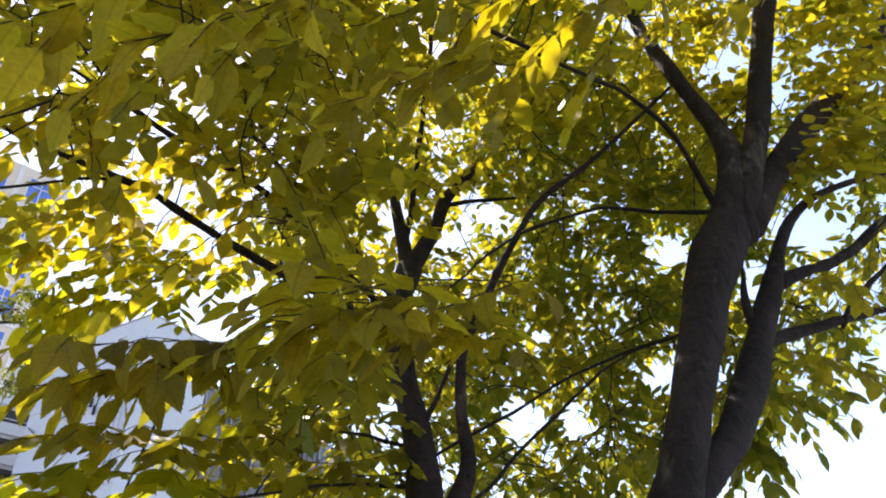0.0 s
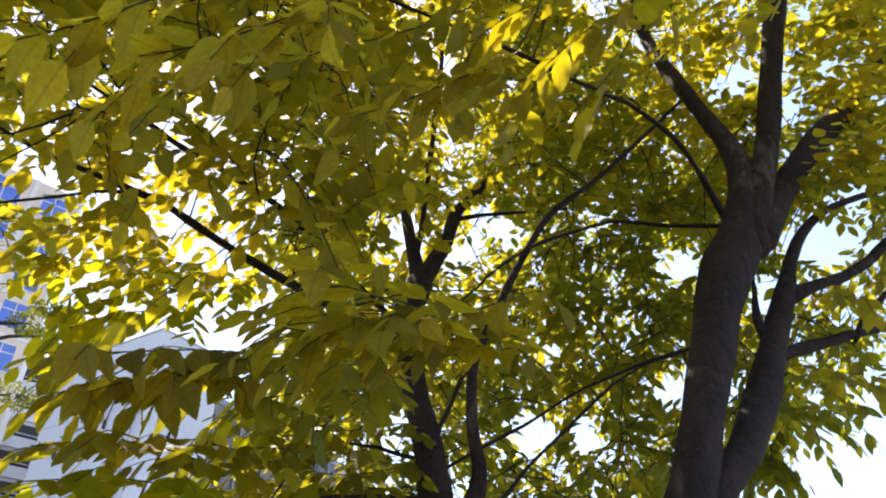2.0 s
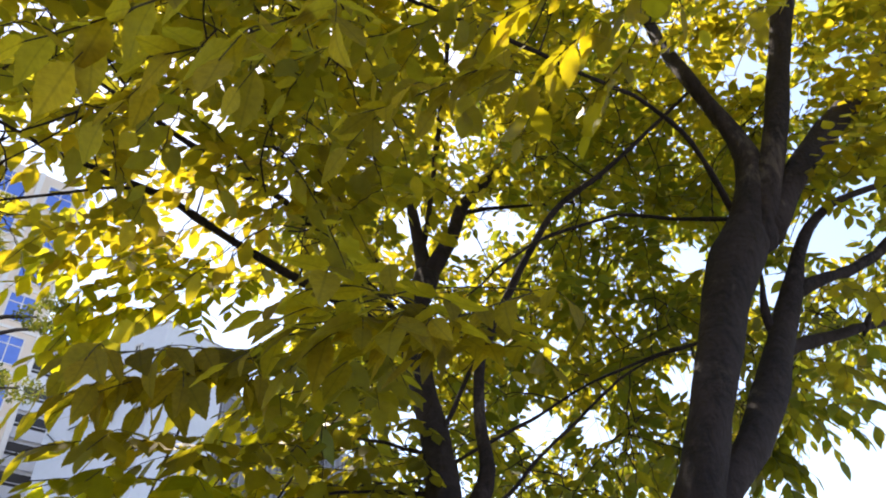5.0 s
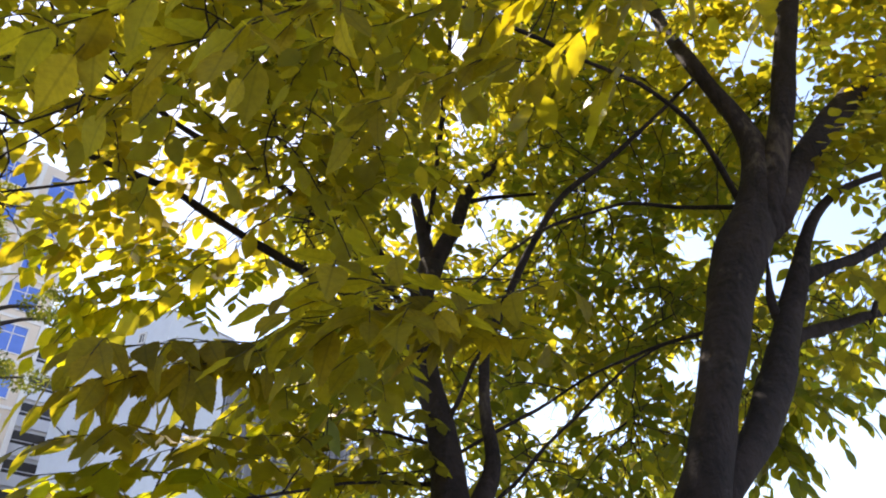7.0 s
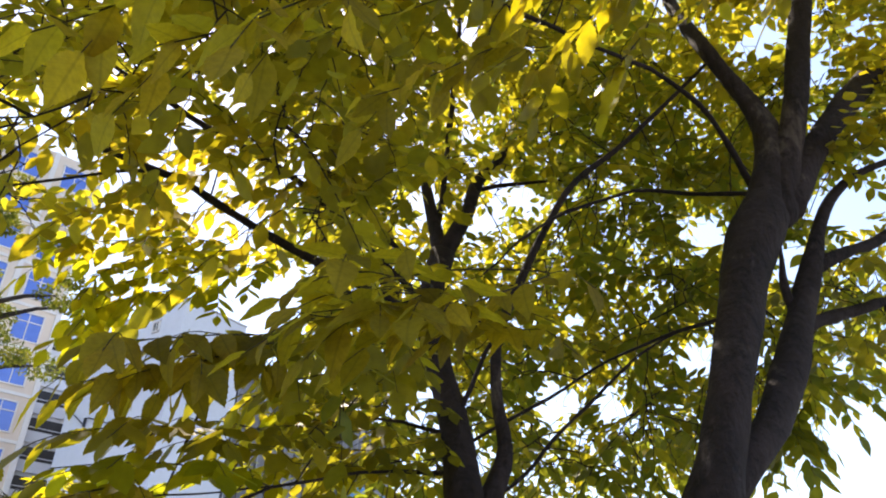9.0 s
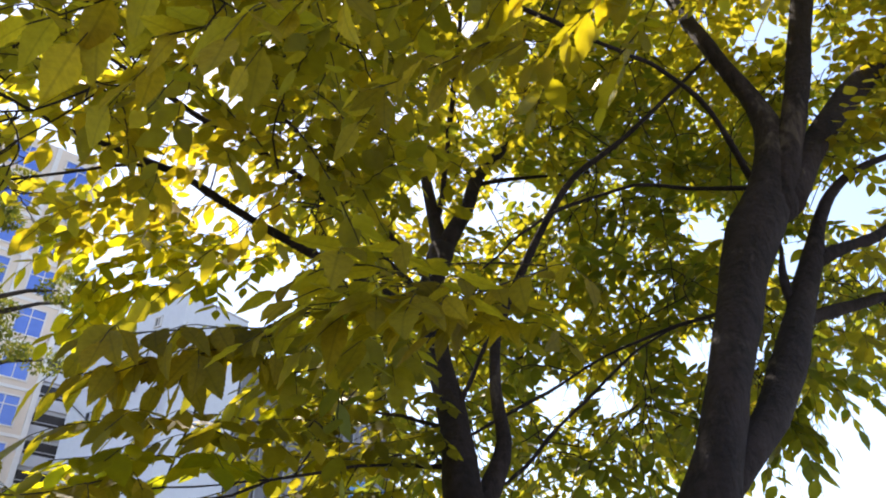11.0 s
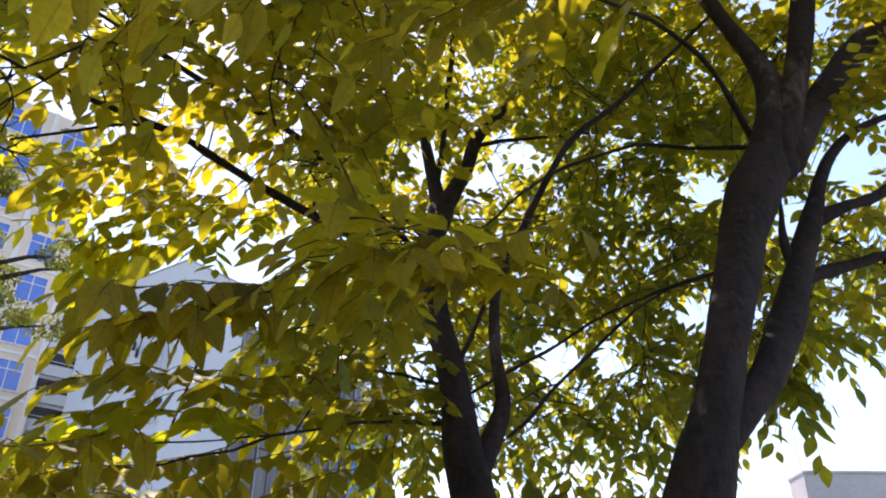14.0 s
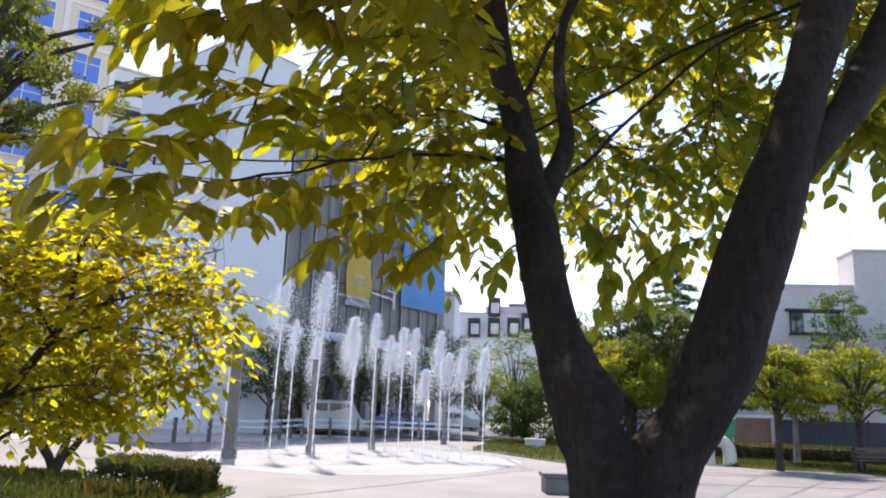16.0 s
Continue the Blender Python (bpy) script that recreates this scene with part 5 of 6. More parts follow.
def grey_building():
    b = thing("grey_building", pose(11.5, 48, 0), "low grey concrete building with a raised end block", "building")
    part("wall", box((8.3, 2.5, 9.75), (4.15, 1.25, 0)), MAT["grey_wall"], b)
    part("raised_block", box((14.5, 2.4, 11.9), (15.55, 0.9, 0)), MAT["grey_wall"], b)
    part("coping", box((8.3, 2.6, 0.14), (4.15, 1.25, 9.75), 0.02), MAT["grey_wall"], b)
    part("coping", box((14.7, 2.6, 0.16), (15.6, 0.9, 11.9), 0.02), MAT["grey_wall"], b)
    for x, z, w, h in ((5.95, 6.85, 2.9, 1.35), (12.0, 8.6, 2.4, 1.4), (16.5, 8.6, 2.4, 1.4), (2.0, 3.0, 2.0, 1.5), (6.0, 3.0, 2.0, 1.5)):
        y = -0.32 if x > 8.3 else 0.0
        f = window(b, x, z, w, h, MAT["dark_window"], MAT["dark_joint"], y, 1)
        part("blind", box((w * 0.45, 0.02, h * 0.85), (x, y - 0.05, z + h * 0.08)), MAT["pale_window"], f)
        part("lintel", box((w + 0.5, 0.3, 0.14), (x, y - 0.1, z + h), 0.01), MAT["dark_joint"], f)
    part("aerial", cyl(0.035, 0.02, 3.6, (8.75, 1, 12.0), 6), MAT["steel"], b, "thin roof aerial")
    part("aerial_arm", box((1.1, 0.03, 0.03), (8.75, 1, 15.0), 0.0, 12), MAT["steel"], b)


grey_building()


def far_block(name, x, y, w, h, dep, seed, label):
    r = random.Random(seed)
    b = thing(name, pose(x, y, 0), label, "building")
    part("wall", box((w, dep, h), (w / 2, dep / 2, 0)), MAT["white_wall"], b)
    part("roof", box((w + 0.4, dep + 0.4, 0.4), (w / 2, dep / 2, h), 0.05), MAT["grey_wall"], b)
    n = max(1, int(w / 3.6))
    for k in range(1, int(h / 3.0)):
        for i in range(n):
            cx = w * (i + 0.5) / n
            top = k >= int(h / 3.0) - 2
            if top and w > 3 and (i + k) % 2 == 0:
                part("dark_bay", box((3.2, 0.3, 2.9), (cx, -0.1, k * 3.0 + 0.2), 0.03), MAT["dark_panel"], b, "dark framed bay")
            window(b, cx, k * 3.0 + 0.9, min(1.4, 0.6 * w), 1.5, MAT["pale_window"] if top else MAT["dark_window"], MAT["cream"], -0.26 if top else 0.0, 1, False)
    for i in range(3 if w > 3 else 0):
        part("roof_box", box((r.uniform(1.5, 3), 3, r.uniform(1, 2)), (w * (i + 0.6) / 3.4, 4, h + 0.4), 0.04), MAT["dark_panel"] if i % 2 else MAT["grey_wall"], b)


def bayed_block():
    """The far flats down the street: white wall, dark framed bays under the roof, pale windows."""
    b = thing("far_apartment_block", pose(-10.6, 120, 0), "white far apartment block with dark framed bays", "building")
    part("wall", box((13.5, 14, 16.4), (6.75, 7, 0)), MAT["white_wall"], b)
    part("attic", box((8.9, 13, 1.3), (9.0, 7.2, 16.4)), MAT["grey_wall"], b)
    part("roof_edge", box((13.8, 14.2, 0.2), (6.8, 7, 16.4), 0.03), MAT["grey_wall"], b)
    for x, z in ((2.85, 12.6), (5.95, 12.7), (9.0, 12.8), (5.95, 15.95), (11.2, 13.6)):
        part("dark_bay", box((1.9, 0.7, 3.0), (x, -0.3, z), 0.04), MAT["dark_joint"], b, "dark framed bay")
        window(b, x + 0.15, z + 0.5, 1.2, 1.6, MAT["pale_window"], MAT["cream"], -0.68, 1, False)
    for k in range(4):
        for i in range(4):
            if k < 3 or i in (0, 3):
                window(b, 1.1 + i * 3.35 + (0.0 if k == 3 else 1.0), 2.2 + k * 3.1, 1.0, 1.6, MAT["grey_wall"], MAT["cream"], 0.0, 1, False)
    for i, (x, w, h) in enumerate(((5.4, 1.0, 0.8), (9.4, 2.4, 0.7), (10.9, 0.8, 1.1))):
        part("roof_box", box((w, 2, h), (x, 3, 17.7), 0.04), MAT["dark_panel"], b)


bayed_block()
far_block("low_white_block", -7.4, 66, 1.35, 11.3, 6, 4, "narrow white building behind the office")
far_block("far_apartment_block", 6, 150, 30, 16, 14, 6, "white far apartment block beyond trees")


def mast(x, y, h):
    b = thing("aerial_mast", pose(x, y, 0), "thin steel aerial mast", "mast")
    part("pole", cyl(0.09, 0.04, h, (0, 0, 0), 8), MAT["steel"], b)
    for k, l in enumerate((1.6, 1.2, 0.9)):
        part("cross_arm", box((l, 0.05, 0.05), (0, 0, h - 0.5 - 1.0 * k), 0.0, 20), MAT["steel"], b)


mast(14.1, 60, 16.2)


# ---------------------------------------------------------------- trees and shrubs round the plaza
def leaf_cloud(centres, radii, n, r, size, flat=0.6):
    """Leaves in uneven clumps: clump centres and radii, leaves mostly in each clump's shell."""
    pick = r.integers(0, len(centres), n)
    d = r.normal(0, 1, (n, 3))
    d /= np.linalg.norm(d, axis=1)[:, None]
    rad = radii[pick] * (0.35 + 0.65 * r.random(n) ** 0.5)
    at = centres[pick] + d * rad[:, None] * (1, 1, flat)
    way = d + r.normal(0, 0.6, (n, 3))
    way[:, 2] -= 0.35
    up = d * 0.5 + (0, 0, 0.8) + r.normal(0, 0.35, (n, 3))
    return blades(at, way, up, size * r.uniform(0.7, 1.3, n), 1.15, r)


def small_tree(name, x, y, h, spread, bare, leaves, size, mat, label, seed, bark="dark_bark", lean=0.0, clumps=26, flat=0.55, category="tree", stems=1, group="", puff=1.0):
    """A tapered trunk with limbs and an uneven crown of clumped leaves."""
    r = np.random.default_rng(seed)
    t = thing(name, pose(x, y, 0), label, category, group)
    r0 = 0.022 * h + 0.02
    top = np.array([lean, 0, h * 0.72])
    for s in range(stems):
        a = r.uniform(0, 6.28)
        off = np.array([math.cos(a), math.sin(a), 0]) * (0.5 * spread if stems > 1 else 0)
        rows = spline([(0, 0, -0.05, r0 * 1.35), (off[0] * 0.12, off[1] * 0.12, bare * 0.4, r0), (lean * 0.4 + off[0] * 0.4, off[1] * 0.4, bare, r0 * 0.85), (top[0] + off[0], top[1] + off[1], top[2], r0 * 0.25)], h * 0.03)
        part("trunk", mesh_from("trunk", [tube_arrays(rows, 10, 0.12, seed)]), MAT[bark], t)
    cs, rs = [], []
    for k in range(clumps):
        a = 6.283 * (k * 0.618 % 1) + r.normal(0, 0.3)
        q = (k + 0.5) / clumps
        rr = spread * (0.35 + 0.65 * math.sin(math.pi * min(1, 0.18 + q * 0.82))) * r.uniform(0.35, 1.0)
        c = np.array([lean * q + rr * math.cos(a), rr * math.sin(a), bare + (h - bare) * (0.08 + 0.86 * q) + r.normal(0, 0.05 * h)])
        cs.append(c)
        rs.append(spread * r.uniform(0.2, 0.38) * puff)
        if k % 2 == 0:
            base = np.array([lean * 0.4, 0, bare * (0.8 + 0.5 * q)])
            mid = (base + c) / 2 + (0, 0, 0.06 * h)
            rows = spline([(*base, r0 * 0.4), (*mid, r0 * 0.25), (*c, r0 * 0.08)], h * 0.05)
            part("limb", mesh_from("limb", [tube_arrays(rows, 6)]), MAT[bark], t)
    tagged(part("crown", mesh_from("crown", [leaf_cloud(np.array(cs), np.array(rs), leaves, r, size, flat)], False), MAT[mat], t), kind="stuff")
    return t


# yellowing tree close to the left of the plaza
def yellow_tree():
    r = np.random.default_rng(21)
    t = thing("young_yellow_tree", pose(-4.9, 6.1, 0), "slender young tree with sunlit yellow leaves", "tree")
    inv = Matrix.Translation((4.9, -6.1, 0))
    limbs = [[(-4.95, 6.1, -0.05, 0.075), (-4.7, 6.08, 0.8, 0.06), (-4.24, 6.0, 1.67, 0.045), (-3.81, 6.0, 2.32, 0.03), (-3.77, 6.0, 2.75, 0.02), (-3.72, 6.1, 3.3, 0.01)],
             [(-3.83, 6.0, 2.29, 0.02), (-3.45, 5.9, 2.45, 0.014), (-3.0, 5.8, 2.52, 0.01), (-2.55, 5.7, 2.50, 0.006), (-2.1, 5.6, 2.45, 0.003)],
             [(-3.95, 6.0, 2.1, 0.018), (-3.55, 6.0, 2.26, 0.012), (-3.07, 6.0, 2.26, 0.008), (-2.6, 5.9, 2.15, 0.004)],
             [(-3.8, 6.0, 2.45, 0.016), (-3.5, 6.2, 2.7, 0.01), (-3.1, 6.3, 2.9, 0.006), (-2.7, 6.3, 2.98, 0.003)],
             [(-4.3, 6.0, 1.6, 0.02), (-3.8, 5.7, 1.75, 0.012), (-3.2, 5.5, 1.8, 0.006), (-2.8, 5.5, 1.72, 0.003)],
             [(-3.9, 6.0, 2.2, 0.014), (-4.1, 6.0, 2.45, 0.01), (-4.5, 6.0, 2.7, 0.006)],
             [(-4.5, 6.05, 1.2, 0.022), (-4.1, 6.3, 1.5, 0.012), (-3.4, 6.6, 1.6, 0.006)],
             [(-4.6, 6.05, 1.1, 0.03), (-4.9, 5.6, 2.2, 0.018), (-5.0, 5.2, 3.1, 0.008)]]
    wood = []
    for rows in limbs:
        s = spline(rows, 0.1)
        wood.append(s)
        me = mesh_from("limb", [tube_arrays(s, 8)])
        me.transform(inv)
        part("trunk" if rows is limbs[0] else "limb", me, MAT["dark_bark"], t)
    wood = np.vstack(wood)
    c = np.column_stack([r.uniform(-6.0, -1.75, 14000), r.uniform(4.7, 7.6, 14000), r.uniform(1.0, 3.7, 14000)])
    ok = ((c[:, 0] + 4.15) / 1.95) ** 2 + ((c[:, 1] - 6.0) / 0.7) ** 2 + ((c[:, 2] - 2.5) / 1.1) ** 2 < 1
    c = np.vstack([c[ok][:950], np.column_stack([r.uniform(-2.9, -2.1, 14), r.uniform(5.4, 5.8, 14), r.uniform(2.35, 2.6, 14)])])
    chunks, L = [], []
    for p in c:
        i = np.argmin(np.sum((wood[:, :3] - p) ** 2, axis=1))
        root = wood[i, :3]
        chunks.append(tube_arrays(spline([(*root, 0.0035), (*((root + p) / 2 + r.normal(0, 0.04, 3)), 0.0026), (*p, 0.0016)], 0.15), 4))
        way = p - root + r.normal(0, 0.2, 3)
        way[2] *= 0.4
        rows, pts, d, nrm, ln = spray_leaves(p, way, r.uniform(0.26, 0.42), r, 0.100, 0.036, 0.35)
        chunks.append(tube_arrays(rows, 4))
        L.append((pts, d, nrm, ln))
    at, way, up, ln = (np.concatenate(a) for a in zip(*L))
    for nm, ch, mat, sm in (("brushwood", chunks, MAT["dark_bark"], True), ("crown", [blades(at, way, up, ln, 1.15, r)], MAT["amber_leaf"], False)):
        me = mesh_from(nm, ch, sm)
        me.transform(inv)
        tagged(part(nm, me, mat, t), kind="stuff")


yellow_tree()
small_tree("spreading_shrub", -10.2, 16.4, 3.0, 2.3, 0.75, 5200, 0.11, "yellow_leaf", "low many-stemmed shrub on the lawn", 31, clumps=22, category="shrub", stems=6)
small_tree("fine_leaved_tree", -12.7, 15.2, 13.2, 3.5, 7.0, 26000, 0.10, "olive_leaf", "tall tree with fine dull green leaves", 32, clumps=64, flat=0.45, puff=0.5)

# round shrubs and trees behind the fountain
small_tree("clipped_round_shrub", 0.1, 42, 3.2, 2.1, 0.3, 13000, 0.13, "green_leaf", "round dark green shrub on a short trunk", 33, clumps=30, flat=0.75, category="shrub")
BACK = [(-12.4, 41.5, 5.4, 1.9, 1.8, "green_leaf", "dark green street tree behind the fountain"), (-9.9, 46, 6.2, 1.3, 2.0, "lawn_leaf", "slim yellow-green street tree"),
        (-4.9, 49, 6.5, 2.2, 1.8, "green_leaf", "green street tree beside the office"), (-7.4, 50, 5.6, 1.8, 1.8, "green_leaf", "green street tree beside the office"),
        (-0.6, 53, 6.8, 2.4, 1.5, "green_leaf", "dense dark green tree by the street"), (-2.6, 50, 5.2, 2.0, 1.2, "lawn_leaf", "yellow-green tree by the street"),
        (5.4, 41, 5.0, 3.0, 1.6, "lawn_leaf", "spreading yellow-green tree beyond the plaza"), (3.2, 47, 6.2, 2.4, 2.2, "green_leaf", "green tree beyond the plaza"),
        (7.6, 44, 7.6, 2.9, 2.4, "green_leaf", "tall dark green tree beyond the plaza"), (3.6, 52, 7.5, 3.0, 2.0, "green_leaf", "dense green tree by the street"),
        (6.0, 43.5, 7.4, 3.0, 3.4, "green_leaf", "tall dark green tree beyond the plaza"), (-12.9, 38.6, 5.2, 1.5, 1.6, "green_leaf", "dark green street tree behind the fountain"), (-8.6, 44, 5.0, 1.6, 1.7, "green_leaf", "dark green street tree behind the fountain")]
for i, (x, y, h, sp, bare, mat, lab) in enumerate(BACK):
    small_tree("street_tree", x, y, h * 1.04, sp * (1.3 if x < 0 else 1.1), bare, 3800 if x < 3 else 10000, 0.15 if x < 3 else 0.17, "dull_haze_leaf" if mat == "green_leaf" else mat, lab, 40 + i, clumps=34, flat=0.7, group="street trees", puff=0.85)
small_tree("courtyard_sapling", -18.1, 41.8, 2.9, 0.9, 1.5, 900, 0.12, "green_leaf", "thin sapling by the white wall", 60, clumps=10, group="street trees")
# yellow-green trees on the right lawn, crowns in flat layers
for i, (x, y, h, sp) in enumerate(((8.85, 28.4, 4.3, 1.75), (12.2, 30.0, 4.6, 2.1), (10.8, 32.5, 4.0, 1.9), (15.2, 31, 4.7, 2.2))):
    small_tree("lawn_tree", x, y, h, sp, 2.0, 8000, 0.12, "lawn_leaf", "small lawn tree with layered yellow-green crown", 70 + i, bark="grey_bark" if i == 2 else "dark_bark", clumps=44, flat=0.3, group="lawn trees", puff=0.85)
small_tree("willowy_tree", 17.3, 44.5, 9.0, 2.2, 3.0, 4200, 0.16, "green_leaf", "thin grey-green tree before the grey building", 80, bark="grey_bark", clumps=26)
small_tree("willowy_tree", 21.5, 45, 7.6, 2.2, 2.5, 4200, 0.16, "green_leaf", "thin grey-green tree before the grey building", 81, bark="grey_bark", clumps=22)


def conifer(x, y, h):
    r = np.random.default_rng(90)
    t = thing("conifer", pose(x, y, 0), "tall dark conifer with drooping tiers", "tree")
    part("trunk", mesh_from("trunk", [tube_arrays(spline([(0, 0, -0.05, 0.2), (0.05, 0, h * 0.5, 0.12), (0, 0, h, 0.02)], 0.3), 10)]), MAT["dark_bark"], t)
    ch = []
    for k in range(90):
        z = 1.4 + (h - 1.6) * (k / 90)
        l = 3.7 * (1 - (k / 90) ** 1.8) * r.uniform(0.6, 1.1) + 0.25
        a = k * 2.4
        d = np.array([math.cos(a), math.sin(a), -0.12])
        n = int(240 * l) + 20
        s = r.random(n) ** 0.7
        at = np.array([0, 0, z]) + np.outer(s * l, d) + r.normal(0, 0.1, (n, 3)) * (1, 1, 0.5)
        ch.append(blades(at, d + r.normal(0, 0.7, (n, 3)), np.array([0, 0, 1]) + r.normal(0, 0.3, (n, 3)), r.uniform(0.14, 0.3, n), 0.5, r))
    tagged(part("crown", mesh_from("crown", ch, False), MAT["dull_haze_leaf"], t), kind="stuff")


conifer(8.9, 46.5, 11.2)


def hedge(name, m, sx, sy, sz, n, size, label, seed, mat="green_leaf"):
    """A clipped hedge: a dark core clothed in small leaves."""
    r = np.random.default_rng(seed)
    h = thing(name, m, label, "hedge")
    part("core", box((sx - 0.1, sy - 0.1, sz - 0.06), (0, 0, 0), 0.05), MAT["dark_bark"], h)
    f = r.integers(0, 5, n)
    p = np.column_stack([r.uniform(-sx / 2, sx / 2, n), r.uniform(-sy / 2, sy / 2, n), r.uniform(0.03, sz, n)])
    nrm = np.zeros((n, 3))
    for k, (ax, s) in enumerate(((2, 1), (0, 1), (0, -1), (1, 1), (1, -1))):
        sel = f == k
        p[sel, ax] = (sz if ax == 2 else s * (sx, sy)[ax] / 2) + r.normal(0, 0.035, sel.sum())
        nrm[sel, ax] = s
    tagged(part("foliage", mesh_from("foliage", [blades(p, nrm + r.normal(0, 0.8, (n, 3)), nrm + r.normal(0, 0.4, (n, 3)), size * r.uniform(0.6, 1.3, n), 1.2, r)], False), MAT[mat], h), kind="stuff")


hedge("clipped_hedge", pose(-6.18, 13.75, 0.03, 0, 0, 6), 1.1, 1.0, 0.52, 13000, 0.05, "boxy clipped hedge with a reddish-brown face", 100, "hedge_leaf")
hedge("clipped_hedge", pose(-7.5, 14.7, 0.03, 0, 0, 6), 1.0, 1.0, 0.5, 7000, 0.05, "boxy clipped dark green hedge", 101, "hedge_leaf")
hedge("low_hedge", pose(15.5, 34.6, 0.03), 13, 0.9, 0.62, 20000, 0.08, "long low green hedge behind the lawn", 102, "hedge_leaf")
hedge("low_hedge", pose(7.6, 35.2, 0.03), 2.6, 0.8, 0.8, 4000, 0.08, "low green hedge behind the lawn", 103)
hedge("low_hedge", pose(-18.4, 40.6, 0.0), 3.2, 1.0, 0.9, 5000, 0.09, "low dark hedge by the white wall", 104)


def flowering_weed(x, y, seed):
    """A loose tuft of tall stems with small white flower heads."""
    r = np.random.default_rng(seed)
    t = thing("flowering_weed", pose(x, y, 0.03), "loose tuft of weeds with small white flowers", "weed", "flowering weeds")
    n = 260
    at = np.column_stack([r.normal(0, 0.2, (n, 2)), np.zeros(n)])
    way = np.column_stack([r.normal(0, 0.3, (n, 2)), np.ones(n)])
    tagged(part("foliage", mesh_from("foliage", [blades(at, way, r.normal(0, 1, (n, 3)), r.uniform(0.12, 0.36, n), 0.35, r)], False), MAT["hedge_leaf"], t), kind="stuff")
    k = 7
    a = r.integers(0, n, k)
    f = at[a] + way[a] / np.linalg.norm(way[a], axis=1)[:, None] * r.uniform(0.28, 0.4, k)[:, None]
    petals = np.repeat(f, 5, axis=0) + r.normal(0, 0.008, (5 * k, 3))
    tagged(part("blossom", mesh_from("blossom", [blades(petals, r.normal(0, 1, (5 * k, 3)), r.normal(0, 1, (5 * k, 3)), np.full(5 * k, 0.022), 1.6, r)], False), MAT["white_cloth"], t), kind="stuff")


for i, (x, y) in enumerate(((-6.95, 13.0), (-7.4, 13.25), (-6.3, 12.9))):
    flowering_weed(x, y, 130 + i)

# ---------------------------------------------------------------- fountain
m = Nodes("falling_water", 0.15, 0.0, 0.6)
m.b.inputs["Base Color"].default_value = (0.86, 0.88, 0.9, 1)
tr = m.node("BsdfTranslucent", Color=(0.9, 0.92, 0.95, 1))
mx = m.node("MixShader", Fac=0.5)
m.link(m.b.outputs[0], mx.inputs[1])
m.link(tr.outputs[0], mx.inputs[2])
m.link(mx.outputs[0], m.tree.nodes["Material Output"].inputs["Surface"])
MAT["water"] = m.mat
OCTA_V = np.array([(1, 0, 0), (-1, 0, 0), (0, 1, 0), (0, -1, 0), (0, 0, 1.5), (0, 0, -1.5)])
OCTA_F = np.array([(0, 2, 4), (2, 1, 4), (1, 3, 4), (3, 0, 4), (2, 0, 5), (1, 2, 5), (3, 1, 5), (0, 3, 5)])


def drops(at, size):
    v = at[:, None] + OCTA_V[None] * size[:, None, None]
    f = OCTA_F[None] + (np.arange(len(at)) * 6)[:, None, None]
    return v.reshape(-1, 3), f.reshape(-1, 3)


def water_jet(x, y, h, seed, plume=1.0):
    """A thin rising jet that breaks into a feathery plume and falls back to one side."""
    r = np.random.default_rng(seed)
    t = thing("water_jet", pose(x, y, 0), "thin white fountain jet with a feathery plume", "fountain jet", "fountain jets")
    lean = r.normal(0.03, 0.06)
    rows = np.array([(lean * q * q, 0, h * 0.92 * q, 0.014 + 0.016 * q + 0.006 * math.sin(q * 90 + seed)) for q in np.linspace(0, 1, 90)])
    part("jet", mesh_from("jet", [tube_arrays(rows, 6, 0.9, seed)]), MAT["water"], t)
    n = int(3800 * plume)
    q = r.beta(2.2, 1.3, n)
    z = h * (0.58 + 0.44 * q)
    w = 0.26 * plume * (0.35 + np.sin(np.clip((z / h - 0.55) / 0.48, 0, 1) * math.pi)) * np.where(r.random(n) < 0.7, 0.65, 1.5)
    side = -0.45 * plume * (1 - q) ** 1.2 * r.random(n)
    at = np.column_stack([lean + side + r.normal(0, 0.4, n) * w, r.normal(0, 0.4, n) * w, z])
    m2 = int(760 * plume)
    fall = np.column_stack([lean * 0.7 + r.normal(-0.1, 0.13, m2), r.normal(0, 0.13, m2), h * 0.66 * r.random(m2) ** 0.7 + 0.05])
    tagged(part("plume", mesh_from("plume", [drops(at, r.uniform(0.005, 0.016, n)), drops(fall, r.uniform(0.003, 0.008, m2))], False), MAT["water"], t), kind="stuff")
    k = 160
    a = r.uniform(0, 6.283, k)
    rr = r.random(k) ** 0.5 * 0.55
    tagged(part("splash", mesh_from("splash", [drops(np.column_stack([rr * np.cos(a), rr * np.sin(a), r.random(k) ** 2 * 0.25 + 0.012]), r.uniform(0.004, 0.010, k))], False), MAT["water"], t), kind="stuff")
    part("nozzle", cyl(0.07, 0.06, 0.03, (0, 0, 0), 12), MAT["steel"], t)


JETS = [(-9.0, 22.9, 4.0), (-7.8, 23.7, 5.6), (-6.1, 22.4, 5.5), (-5.65, 25.2, 4.5), (-6.6, 29.5, 4.4), (-5.7, 29.2, 5.1), (-5.2, 29.4, 4.3), (-4.2, 26.3, 4.3),
        (-4.3, 30.4, 4.7), (-3.3, 26.0, 2.9), (-2.9, 27.1, 4.3), (-2.5, 26.3, 3.5), (-2.1, 26.8, 3.7), (-1.36, 26.5, 3.7), (-7.4, 26.5, 3.9), (-8.4, 27.4, 4.6)]
for i, (x, y, h) in enumerate(JETS):
    water_jet(x, y, h, 200 + i, 1.25 if i in (1, 2, 3) else 0.9)

